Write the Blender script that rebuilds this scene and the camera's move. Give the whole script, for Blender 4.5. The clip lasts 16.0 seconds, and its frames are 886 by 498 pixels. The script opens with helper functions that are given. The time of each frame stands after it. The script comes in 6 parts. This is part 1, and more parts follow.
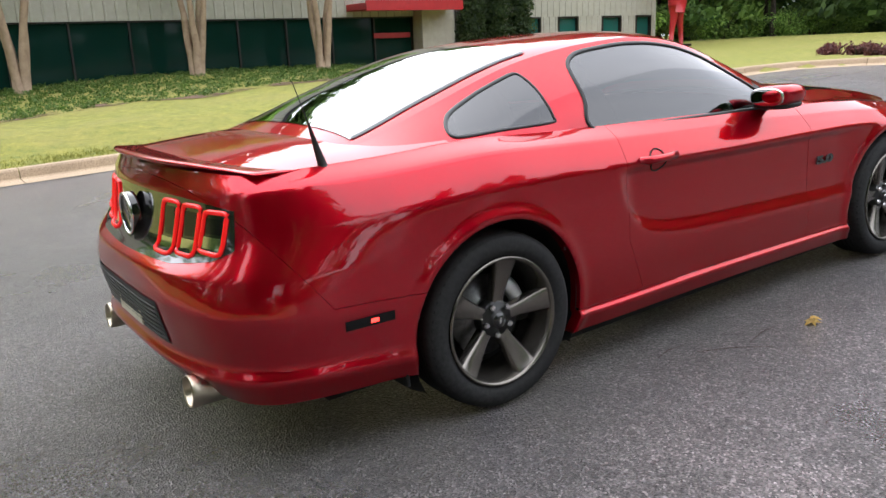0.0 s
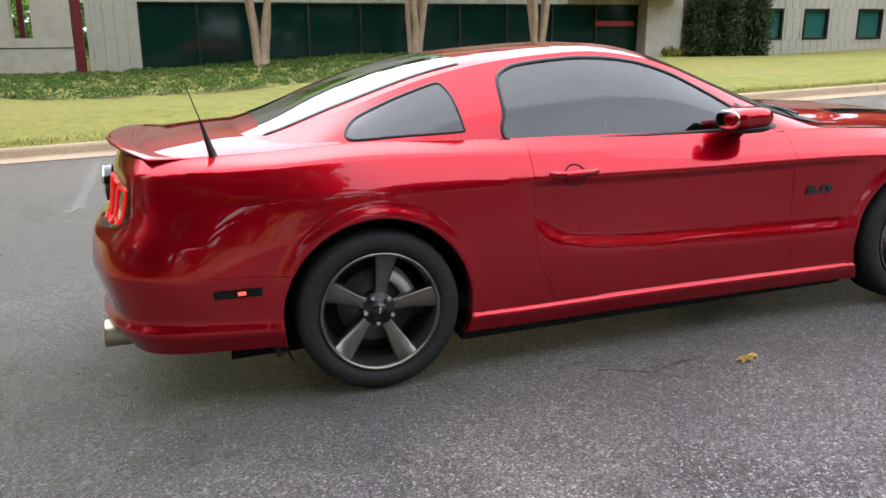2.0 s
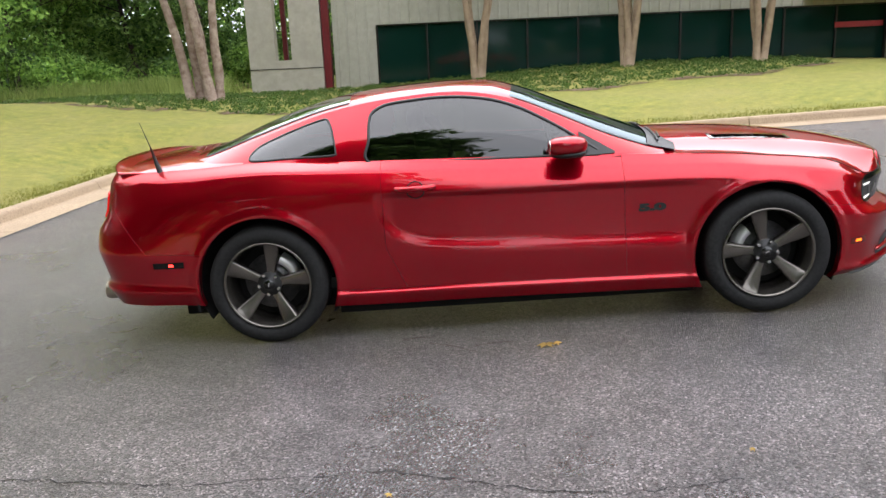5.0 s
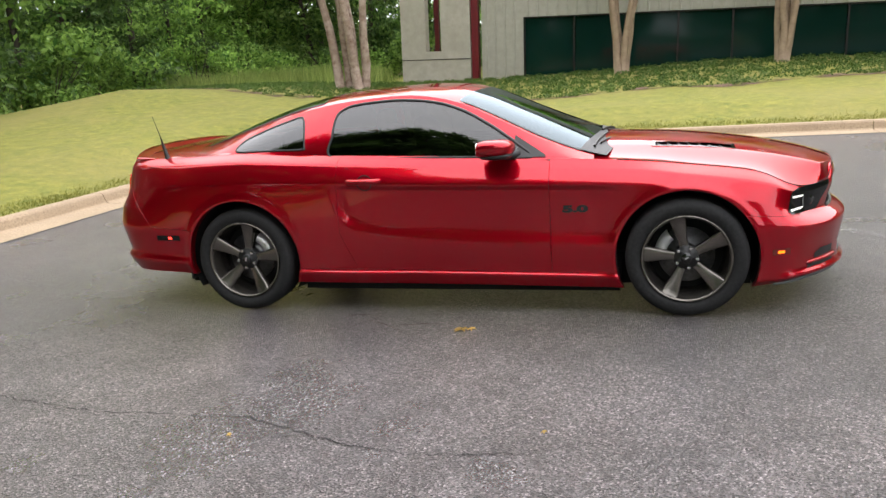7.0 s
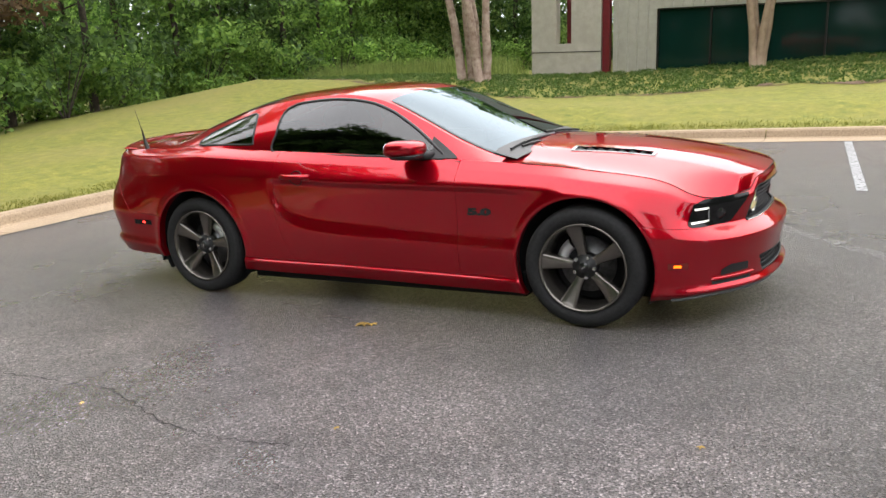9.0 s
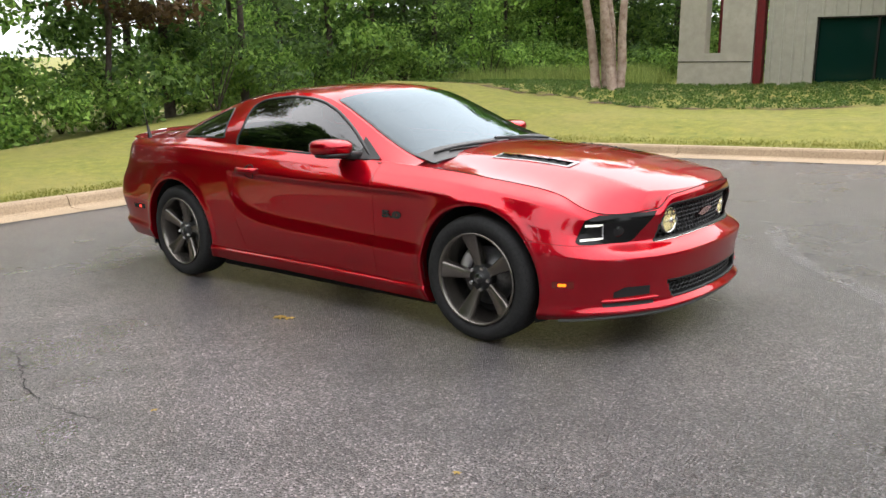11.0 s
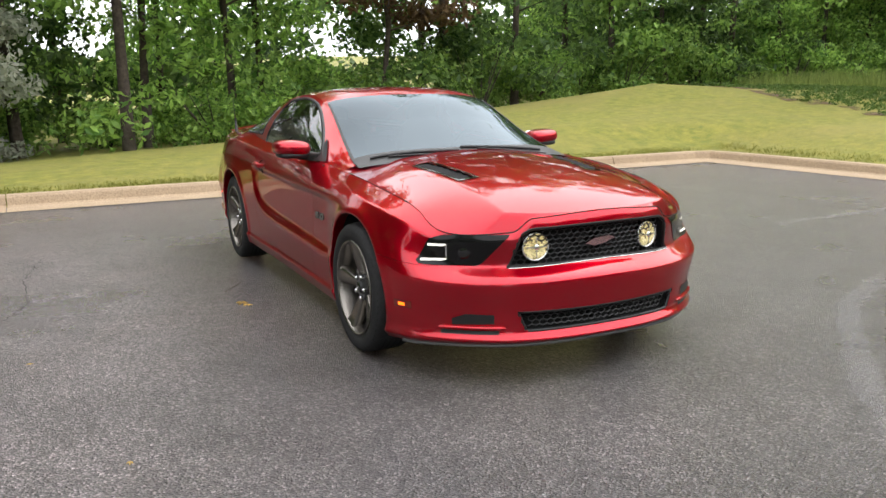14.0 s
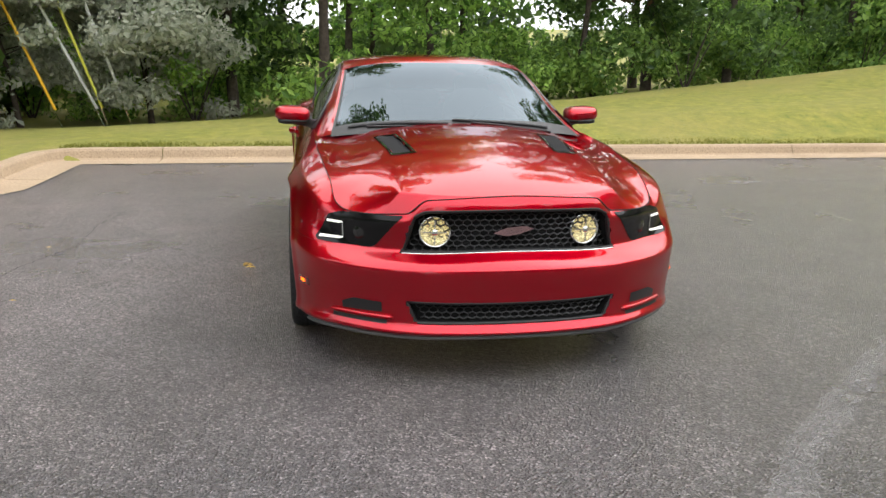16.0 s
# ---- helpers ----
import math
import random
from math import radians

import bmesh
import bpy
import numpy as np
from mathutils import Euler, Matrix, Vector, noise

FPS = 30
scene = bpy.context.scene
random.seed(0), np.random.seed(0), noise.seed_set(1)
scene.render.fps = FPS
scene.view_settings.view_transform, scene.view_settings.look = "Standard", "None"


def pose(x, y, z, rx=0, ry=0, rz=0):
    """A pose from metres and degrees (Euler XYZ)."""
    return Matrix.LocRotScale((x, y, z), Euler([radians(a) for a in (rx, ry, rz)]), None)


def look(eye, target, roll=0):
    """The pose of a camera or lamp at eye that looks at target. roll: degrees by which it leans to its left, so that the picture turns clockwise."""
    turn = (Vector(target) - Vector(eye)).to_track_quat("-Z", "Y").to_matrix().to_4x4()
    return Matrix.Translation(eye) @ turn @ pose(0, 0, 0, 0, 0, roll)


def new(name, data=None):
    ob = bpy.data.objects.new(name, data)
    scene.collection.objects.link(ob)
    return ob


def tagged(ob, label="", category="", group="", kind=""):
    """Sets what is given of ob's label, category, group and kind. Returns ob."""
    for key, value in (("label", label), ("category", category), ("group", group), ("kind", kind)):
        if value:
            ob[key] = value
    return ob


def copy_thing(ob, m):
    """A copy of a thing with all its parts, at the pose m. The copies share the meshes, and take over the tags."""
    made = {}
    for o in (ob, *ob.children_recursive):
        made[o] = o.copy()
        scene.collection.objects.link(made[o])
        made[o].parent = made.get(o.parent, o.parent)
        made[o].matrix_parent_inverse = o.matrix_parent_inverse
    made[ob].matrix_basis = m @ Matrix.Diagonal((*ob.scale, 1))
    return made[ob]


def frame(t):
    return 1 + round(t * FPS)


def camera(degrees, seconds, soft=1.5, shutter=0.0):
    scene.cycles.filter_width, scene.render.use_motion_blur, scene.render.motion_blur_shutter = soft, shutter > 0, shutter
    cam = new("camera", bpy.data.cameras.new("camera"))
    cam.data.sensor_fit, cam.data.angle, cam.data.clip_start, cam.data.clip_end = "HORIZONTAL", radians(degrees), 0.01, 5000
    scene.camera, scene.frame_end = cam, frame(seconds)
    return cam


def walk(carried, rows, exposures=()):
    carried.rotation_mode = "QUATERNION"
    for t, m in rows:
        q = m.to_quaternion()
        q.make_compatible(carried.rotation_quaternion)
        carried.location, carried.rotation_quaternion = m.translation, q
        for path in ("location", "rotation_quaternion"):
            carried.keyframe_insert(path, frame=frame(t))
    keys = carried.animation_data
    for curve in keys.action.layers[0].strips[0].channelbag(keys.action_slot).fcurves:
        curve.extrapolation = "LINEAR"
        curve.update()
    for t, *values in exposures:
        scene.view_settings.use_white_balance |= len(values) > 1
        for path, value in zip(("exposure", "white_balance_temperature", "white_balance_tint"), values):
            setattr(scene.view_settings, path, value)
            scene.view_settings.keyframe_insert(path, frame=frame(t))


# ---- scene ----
cam = camera(57.3, 16.0)
PATH = [
    (0, (-3.144, -3.112, 1.291), (-2.047, -1.512, 0.803), -2.3),
    (0.5, (-2.823, -3.29, 1.307), (-1.838, -1.619, 0.824), -1.3),
    (1, (-2.547, -3.549, 1.332), (-1.742, -1.791, 0.819), -0.2),
    (1.5, (-2.301, -3.753, 1.351), (-1.64, -1.941, 0.821), -0.3),
    (2, (-2.039, -3.913, 1.371), (-1.47, -2.066, 0.858), -0.3),
    (2.5, (-1.772, -4.174, 1.396), (-1.376, -2.278, 0.898), -1.0),
    (3, (-1.464, -4.399, 1.412), (-1.176, -2.481, 0.923), -1.3),
    (3.5, (-1.093, -4.534, 1.438), (-0.871, -2.608, 0.944), -1.1),
    (3.7, (-0.975, -4.607, 1.464), (-0.799, -2.679, 0.962), -0.9),
    (5.8, (0.336, -5.374, 1.547), (0.107, -3.445, 1.073), -2.3),
    (6, (0.471, -5.386, 1.545), (0.21, -3.461, 1.07), -1.8),
    (6.5, (0.833, -5.383, 1.565), (0.472, -3.477, 1.079), -2.0),
    (7, (1.225, -5.41, 1.607), (0.699, -3.545, 1.112), -2.2),
    (7.5, (1.573, -5.353, 1.605), (0.966, -3.513, 1.11), -1.3),
    (8, (1.925, -5.238, 1.616), (1.261, -3.417, 1.122), -1.3),
    (8.5, (2.316, -5.111, 1.633), (1.513, -3.347, 1.14), -1.8),
    (9, (2.637, -4.939, 1.617), (1.734, -3.227, 1.115), -2.2),
    (9.2, (2.763, -4.827, 1.616), (1.835, -3.13, 1.109), -2.4),
    (11.3, (4.005, -3.956, 1.55), (2.672, -2.543, 1.076), -1.0),
    (11.5, (4.128, -3.859, 1.565), (2.741, -2.498, 1.092), -1.2),
    (12, (4.357, -3.567, 1.543), (2.882, -2.304, 1.066), -1.4),
    (12.5, (4.546, -3.256, 1.553), (3.009, -2.07, 1.071), -1.6),
    (13, (4.81, -2.937, 1.567), (3.187, -1.876, 1.078), -1.5),
    (13.5, (4.979, -2.61, 1.554), (3.292, -1.65, 1.074), -1.1),
    (14, (5.123, -2.27, 1.556), (3.381, -1.405, 1.088), -0.6),
    (14.5, (5.285, -1.906, 1.577), (3.473, -1.215, 1.089), -0.4),
    (15, (5.317, -1.545, 1.547), (3.465, -0.963, 1.065), 0.1),
    (15.5, (5.325, -1.178, 1.531), (3.447, -0.695, 1.039), 0.1),
    (16, (5.302, -0.814, 1.513), (3.4, -0.493, 0.986), 0.3),
]
walk(cam, [(t, look(eye, target, roll)) for t, eye, target, roll in PATH], [(0.0, 1.7, 6150, 13.5), (3.0, 1.68, 6050, 14), (7.0, 1.64, 6450, 13), (12.0, 1.56, 6500, 12.5), (16.0, 1.53, 6500, 12)])

# ---- world, sun and exposure ----
SUN_EL, SUN_AZ = 58, 352
world = bpy.data.worlds.new("overcast_sky")
scene.world = world
world.use_nodes = True
wn = world.node_tree.nodes
sky = wn.new("ShaderNodeTexSky")
sky.sky_type, sky.sun_disc = "NISHITA", False
sky.sun_elevation, sky.sun_rotation = radians(SUN_EL), radians(SUN_AZ)
sky.dust_density, sky.air_density = 4.0, 1.0
grey = wn.new("ShaderNodeHueSaturation")
grey.inputs["Saturation"].default_value = 0.22
world.node_tree.links.new(sky.outputs[0], grey.inputs["Color"])
cloud_tc, cloud_n = wn.new("ShaderNodeTexCoord"), wn.new("ShaderNodeTexNoise")
cloud_n.inputs["Scale"].default_value, cloud_n.inputs["Detail"].default_value = 2.2, 5
world.node_tree.links.new(cloud_tc.outputs["Generated"], cloud_n.inputs[0])
cloud_r = wn.new("ShaderNodeValToRGB")
cloud_r.color_ramp.elements[0].position, cloud_r.color_ramp.elements[0].color = 0.3, (5.6, 5.9, 6.3, 1)
cloud_r.color_ramp.elements[1].position, cloud_r.color_ramp.elements[1].color = 0.7, (7.6, 7.7, 7.8, 1)
world.node_tree.links.new(cloud_n.outputs["Fac"], cloud_r.inputs[0])
veil = wn.new("ShaderNodeMix")
veil.data_type = "RGBA"
veil.inputs[0].default_value = 0.75
world.node_tree.links.new(grey.outputs[0], veil.inputs[6])
world.node_tree.links.new(cloud_r.outputs[0], veil.inputs[7])
world.node_tree.links.new(veil.outputs[2], wn["Background"].inputs[0])
wn["Background"].inputs[1].default_value = 0.138
sun = new("sun", bpy.data.lights.new("sun", "SUN"))
sun.data.energy, sun.data.angle, sun.data.color = 0.85, radians(140), (1.0, 0.97, 0.93)
sun.matrix_world = Matrix.Translation((0, 0, 30)) @ pose(0, 0, 0, 90 - SUN_EL, 0, 180 - SUN_AZ)



# ---- materials ----
def material(name, color, rough=0.5, metal=0.0, **more):
    m = bpy.data.materials.new(name)
    m.use_nodes = True
    b = m.node_tree.nodes["Principled BSDF"]
    b.inputs["Base Color"].default_value = (*color, 1)
    b.inputs["Roughness"].default_value = rough
    b.inputs["Metallic"].default_value = metal
    for key, value in more.items():
        b.inputs[key.replace("_", " ")].default_value = value
    return m


def noise_tex(m, scale, detail=4.0, rough=0.6, space="Object", stretch=None):
    n = m.node_tree.nodes
    tc = n.new("ShaderNodeTexCoord")
    t = n.new("ShaderNodeTexNoise")
    t.inputs["Scale"].default_value, t.inputs["Detail"].default_value, t.inputs["Roughness"].default_value = scale, detail, rough
    if stretch:
        mp = n.new("ShaderNodeMapping")
        mp.inputs["Scale"].default_value = stretch
        m.node_tree.links.new(tc.outputs[space], mp.inputs[0])
        m.node_tree.links.new(mp.outputs[0], t.inputs[0])
    else:
        m.node_tree.links.new(tc.outputs[space], t.inputs[0])
    return t


def ramp(m, src, stops):
    r = m.node_tree.nodes.new("ShaderNodeValToRGB")
    e = r.color_ramp.elements
    while len(e) < len(stops):
        e.new(0.5)
    for el, (p, c) in zip(e, stops):
        el.position, el.color = p, (*c, 1) if len(c) == 3 else c
    m.node_tree.links.new(src, r.inputs[0])
    return r.outputs[0]


def mix(m, fac, a, b, kind="MIX"):
    x = m.node_tree.nodes.new("ShaderNodeMix")
    x.data_type, x.blend_type = "RGBA", kind
    for value, sock in ((fac, x.inputs[0]), (a, x.inputs[6]), (b, x.inputs[7])):
        if isinstance(value, (int, float)):
            sock.default_value = value
        elif isinstance(value, tuple):
            sock.default_value = (*value, 1)
        else:
            m.node_tree.links.new(value, sock)
    return x.outputs[2]


def bump(m, src, strength=0.3, distance=0.01):
    b = m.node_tree.nodes.new("ShaderNodeBump")
    b.inputs["Strength"].default_value, b.inputs["Distance"].default_value = strength, distance
    m.node_tree.links.new(src, b.inputs["Height"])
    m.node_tree.links.new(b.outputs[0], m.node_tree.nodes["Principled BSDF"].inputs["Normal"])


def plug(m, src, name):
    m.node_tree.links.new(src, m.node_tree.nodes["Principled BSDF"].inputs[name])


def g3(v):
    return (v, v, v)


def speckled(name, dark, light, scale, rough=0.7, big=0.7, bumps=0.3, dist=0.005):
    """Two scales of uneven colour with a fine relief."""
    m = material(name, light, rough)
    fine = noise_tex(m, scale)
    broad = noise_tex(m, big, 3)
    c = ramp(m, fine.outputs["Fac"], [(0.3, dark), (0.7, light)])
    c = mix(m, ramp(m, broad.outputs["Fac"], [(0.35, g3(0.0)), (0.7, g3(0.5))]), c, dark)
    plug(m, c, "Base Color")
    bump(m, fine.outputs["Fac"], bumps, dist)
    return m


PAINT = material("red_metallic_paint", (0.5, 0.003, 0.014), 0.28, 0.8, Specular_IOR_Level=0.06, Coat_Weight=1.0, Coat_Roughness=0.006, Coat_IOR=1.5, Specular_Tint=(0.45, 0.008, 0.016, 1))
_flake = noise_tex(PAINT, 700, 2)
plug(PAINT, ramp(PAINT, _flake.outputs["Fac"], [(0.3, (0.34, 0.0006, 0.008)), (0.7, (0.50, 0.0012, 0.014))]), "Base Color")
# shade of panel gaps and the handle hollow, put into a near-black colour
GAP = material("gap_and_hollow_shade", (0.01, 0.004, 0.004), 0.8)
BLACK = material("black_plastic_trim", g3(0.012), 0.45)
GLOSSY_BLACK = material("gloss_black_panel", g3(0.008), 0.08, 0.0, Coat_Weight=0.6)
RUBBER = speckled("tyre_rubber", g3(0.014), g3(0.03), 60, 0.75, 3, 0.15, 0.002)
RUBBER.node_tree.nodes["Principled BSDF"].inputs["Specular IOR Level"].default_value = 0.25
RIM = material("dark_pewter_alloy", (0.19, 0.175, 0.155), 0.26, 0.9)
NUT = material("steel_nut", g3(0.6), 0.22, 1.0)
HUB = material("dark_hub_metal", g3(0.05), 0.4, 0.8)
CHROME = material("chrome", g3(0.75), 0.12, 1.0)
STEEL = speckled("brake_steel", g3(0.14), g3(0.3), 40, 0.4, 5)
STEEL.node_tree.nodes["Principled BSDF"].inputs["Metallic"].default_value = 0.9
CALIPER = material("grey_caliper", g3(0.75), 0.35, 0.6)


def thin_glass(name, tint, ior, gloss=(1, 1, 1)):
    """A thin tinted pane: sees through, with a sharp gloss that grows at a slant."""
    m = bpy.data.materials.new(name)
    m.use_nodes = True
    n, l = m.node_tree.nodes, m.node_tree.links
    n.remove(n["Principled BSDF"])
    fr, gl, tr, mx = (n.new("ShaderNode" + k) for k in ("Fresnel", "BsdfGlossy", "BsdfTransparent", "MixShader"))
    fr.inputs[0].default_value = ior
    gl.inputs["Roughness"].default_value = 0.0
    gl.inputs[0].default_value = (*gloss, 1)
    tr.inputs[0].default_value = (*tint, 1)
    two, one, part_of = (n.new("ShaderNodeMath") for k in range(3))
    two.operation, one.operation, part_of.operation = "MULTIPLY", "ADD", "DIVIDE"
    two.inputs[1].default_value = 2.0
    one.inputs[1].default_value = 1.0
    l.new(fr.outputs[0], two.inputs[0]), l.new(fr.outputs[0], one.inputs[0])
    l.new(two.outputs[0], part_of.inputs[0]), l.new(one.outputs[0], part_of.inputs[1])
    l.new(part_of.outputs[0], mx.inputs[0]), l.new(tr.outputs[0], mx.inputs[1]), l.new(gl.outputs[0], mx.inputs[2])
    l.new(mx.outputs[0], n["Material Output"].inputs[0])
    return m


TINT = thin_glass("dark_tinted_car_glass", (0.10, 0.115, 0.11), 1.5)
SCREEN = thin_glass("blue_tinted_screen_glass", (0.07, 0.09, 0.095), 1.5, (0.52, 0.61, 0.66))
BACKLIGHT = thin_glass("tinted_rear_glass", (0.06, 0.08, 0.08), 1.75)
INTERIOR = speckled("charcoal_cloth", g3(0.012), g3(0.03), 80, 0.9)
SKIRT = material("matt_black_underbody", g3(0.006), 0.95)


def lamp_material(name, color, strength, base=None):
    m = material(name, base or color, 0.25)
    b = m.node_tree.nodes["Principled BSDF"]
    b.inputs["Emission Color"].default_value = (*color, 1)
    b.inputs["Emission Strength"].default_value = strength
    return m


RED_LED = lamp_material("lit_red_lamp", (1.0, 0.010, 0.006), 0.11, (0.6, 0.008, 0.01))
RED_DOT = lamp_material("lit_red_marker", (1.0, 0.03, 0.02), 2.0, (0.5, 0.01, 0.01))
AMBER = lamp_material("lit_amber_lamp", (1.0, 0.13, 0.004), 1.2, (0.6, 0.12, 0.01))
WHITE_LED = lamp_material("lit_white_light_bar", (1.0, 0.95, 0.8), 0.24, (0.8, 0.8, 0.75))
YELLOW_LAMP = lamp_material("lit_yellow_fog_lamp", (1.0, 0.82, 0.34), 0.2, (0.72, 0.66, 0.40))
FOG_GLASS = YELLOW_LAMP.node_tree.nodes["Principled BSDF"]
FOG_GLASS.inputs["Metallic"].default_value, FOG_GLASS.inputs["Roughness"].default_value = 0.9, 0.08
_fv = YELLOW_LAMP.node_tree.nodes.new("ShaderNodeTexVoronoi")
_fv.inputs["Scale"].default_value = 28
bump(YELLOW_LAMP, _fv.outputs["Distance"], 0.7, 0.012)
plug(YELLOW_LAMP, ramp(YELLOW_LAMP, _fv.outputs["Color"], [(0.35, g3(0.01)), (0.8, g3(0.3))]), "Emission Strength")
SMOKED = material("smoked_lamp_lens", g3(0.006), 0.12, 0.0, Specular_IOR_Level=0.25)
RED_LENS = material("dark_red_lens", (0.16, 0.008, 0.006), 0.1, 0.0, Coat_Weight=0.5)
EMBLEM = material("tinted_chrome_emblem", (0.55, 0.35, 0.36), 0.2, 1.0)
PLATE = speckled("cream_plate", (0.45, 0.4, 0.3), (0.6, 0.55, 0.42), 30, 0.4)

# wet asphalt
ASPHALT = material("wet_asphalt", g3(0.05), 0.5)
_a1, _a2, _a3 = noise_tex(ASPHALT, 170, 2, 0.5), noise_tex(ASPHALT, 0.55, 6, 0.62), noise_tex(ASPHALT, 3.0, 5)
_vo = ASPHALT.node_tree.nodes.new("ShaderNodeTexVoronoi")
_vo.inputs["Scale"].default_value = 125
ASPHALT.node_tree.links.new(ASPHALT.node_tree.nodes["Texture Coordinate"].outputs["Object"], _vo.inputs["Vector"])
_c = ramp(ASPHALT, _vo.outputs["Color"], [(0.12, (0.005, 0.0044, 0.0045)), (0.42, (0.040, 0.0362, 0.038)), (0.74, (0.10, 0.0905, 0.095)), (0.97, (0.30, 0.272, 0.283))])
_c = mix(ASPHALT, 0.25, _c, ramp(ASPHALT, _a1.outputs["Fac"], [(0.35, (0.008, 0.008, 0.008)), (0.65, (0.075, 0.071, 0.069))]))
_c = mix(ASPHALT, 1.0, _c, ramp(ASPHALT, _a2.outputs["Fac"], [(0.35, (0.9, 0.9, 0.9)), (0.5, (1.08, 1.06, 1.04)), (0.72, (1.55, 1.48, 1.42))]), "MULTIPLY")
_c = mix(ASPHALT, 1.0, _c, ramp(ASPHALT, _a3.outputs["Fac"], [(0.3, g3(0.75)), (0.7, g3(1.25))]), "MULTIPLY")
# one broad drier, paler stretch, ragged at the rim, widened to paint in sheen
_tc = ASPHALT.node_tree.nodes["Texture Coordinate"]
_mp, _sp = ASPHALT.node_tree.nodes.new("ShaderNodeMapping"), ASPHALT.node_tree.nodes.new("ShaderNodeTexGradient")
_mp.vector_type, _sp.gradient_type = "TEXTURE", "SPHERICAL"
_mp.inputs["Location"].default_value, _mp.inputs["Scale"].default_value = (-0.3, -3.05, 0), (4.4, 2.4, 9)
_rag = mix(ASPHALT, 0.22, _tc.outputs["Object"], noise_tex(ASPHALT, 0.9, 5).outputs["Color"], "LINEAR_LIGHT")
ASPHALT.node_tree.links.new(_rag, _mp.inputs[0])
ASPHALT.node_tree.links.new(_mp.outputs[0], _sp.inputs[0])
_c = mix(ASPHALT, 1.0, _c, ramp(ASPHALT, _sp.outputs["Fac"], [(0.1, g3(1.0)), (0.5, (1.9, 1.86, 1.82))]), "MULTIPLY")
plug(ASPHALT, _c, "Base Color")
plug(ASPHALT, ramp(ASPHALT, _a2.outputs["Fac"], [(0.3, g3(0.24)), (0.7, g3(0.36))]), "Roughness")
ASPHALT.node_tree.nodes["Principled BSDF"].inputs["Coat Weight"].default_value = 1.0
ASPHALT.node_tree.nodes["Principled BSDF"].inputs["Coat Roughness"].default_value = 0.2
bump(ASPHALT, mix(ASPHALT, 0.25, _vo.outputs["Distance"], _a1.outputs["Fac"]), 1.0, 0.013)
_film = ASPHALT.node_tree.nodes.new("ShaderNodeBump")
_film.inputs["Strength"].default_value, _film.inputs["Distance"].default_value = 1.0, 0.010
ASPHALT.node_tree.links.new(_vo.outputs["Distance"], _film.inputs["Height"])
plug(ASPHALT, _film.outputs[0], "Coat Normal")
ASPHALT.node_tree.nodes["Principled BSDF"].inputs["Specular IOR Level"].default_value = 0.35

CONCRETE = speckled("weathered_kerb_concrete", (0.25, 0.18, 0.115), (0.46, 0.345, 0.22), 45, 0.85, 1.2, 0.4, 0.006)
WALL_CONCRETE = speckled("cast_concrete", (0.36, 0.33, 0.27), (0.47, 0.435, 0.365), 4, 0.85, 0.9, 0.2, 0.005)
SIDING = speckled("cream_painted_metal_siding", (0.335, 0.32, 0.265), (0.405, 0.385, 0.325), 6, 0.45, 0.6, 0.05, 0.002)
RED_STEEL = speckled("red_painted_steel", (0.30, 0.008, 0.012), (0.42, 0.014, 0.018), 8, 0.4, 1.0, 0.05)
DARK_RED = speckled("dark_red_painted_steel", (0.10, 0.004, 0.008), (0.16, 0.007, 0.012), 8, 0.45, 1.0, 0.05)
DARK_GLASS = material("dark_green_window_glass", (0.004, 0.022, 0.017), 0.06, 0.0, Specular_IOR_Level=0.22)
TEAL_GLASS = material("teal_window_glass", (0.02, 0.10, 0.085), 0.05, 0.0)
FRAME_DARK = material("dark_bronze_frame", (0.02, 0.018, 0.016), 0.4, 0.4)
PAINT_WHITE = speckled("worn_white_line_paint", (0.2, 0.2, 0.2), (0.42, 0.42, 0.42), 60, 0.7, 4.0, 0.2, 0.003)
LAWN = material("clipped_lawn", (0.17, 0.17, 0.04), 0.95)
_l1, _l2, _l3, _l4 = noise_tex(LAWN, 45, 4, 0.7, stretch=(1, 2.2, 1)), noise_tex(LAWN, 5, 5, 0.65), noise_tex(LAWN, 0.35, 4, 0.6), noise_tex(LAWN, 14, 3, 0.6)
_c = ramp(LAWN, _l1.outputs["Fac"], [(0.3, (0.084, 0.096, 0.012)), (0.5, (0.172, 0.173, 0.024)), (0.72, (0.285, 0.265, 0.049))])
_c = mix(LAWN, 1.0, _c, ramp(LAWN, _l2.outputs["Fac"], [(0.3, (0.62, 0.72, 0.6)), (0.7, (1.4, 1.28, 1.35))]), "MULTIPLY")
_c = mix(LAWN, ramp(LAWN, _l3.outputs["Fac"], [(0.45, g3(0.0)), (0.68, g3(0.65))]), _c, (0.22, 0.185, 0.05))
_c = mix(LAWN, ramp(LAWN, _l4.outputs["Fac"], [(0.52, g3(0.0)), (0.7, g3(0.5))]), _c, (0.10, 0.13, 0.025))
plug(LAWN, _c, "Base Color")
bump(LAWN, _l1.outputs["Fac"], 0.4, 0.02)


def worn(m, lo, hi, scale):
    """Lets the ground show through where the coat has worn off."""
    t = noise_tex(m, scale, 6, 0.7)
    plug(m, ramp(m, t.outputs["Fac"], [(lo, g3(0.0)), (hi, g3(1.0))]), "Alpha")
    return m


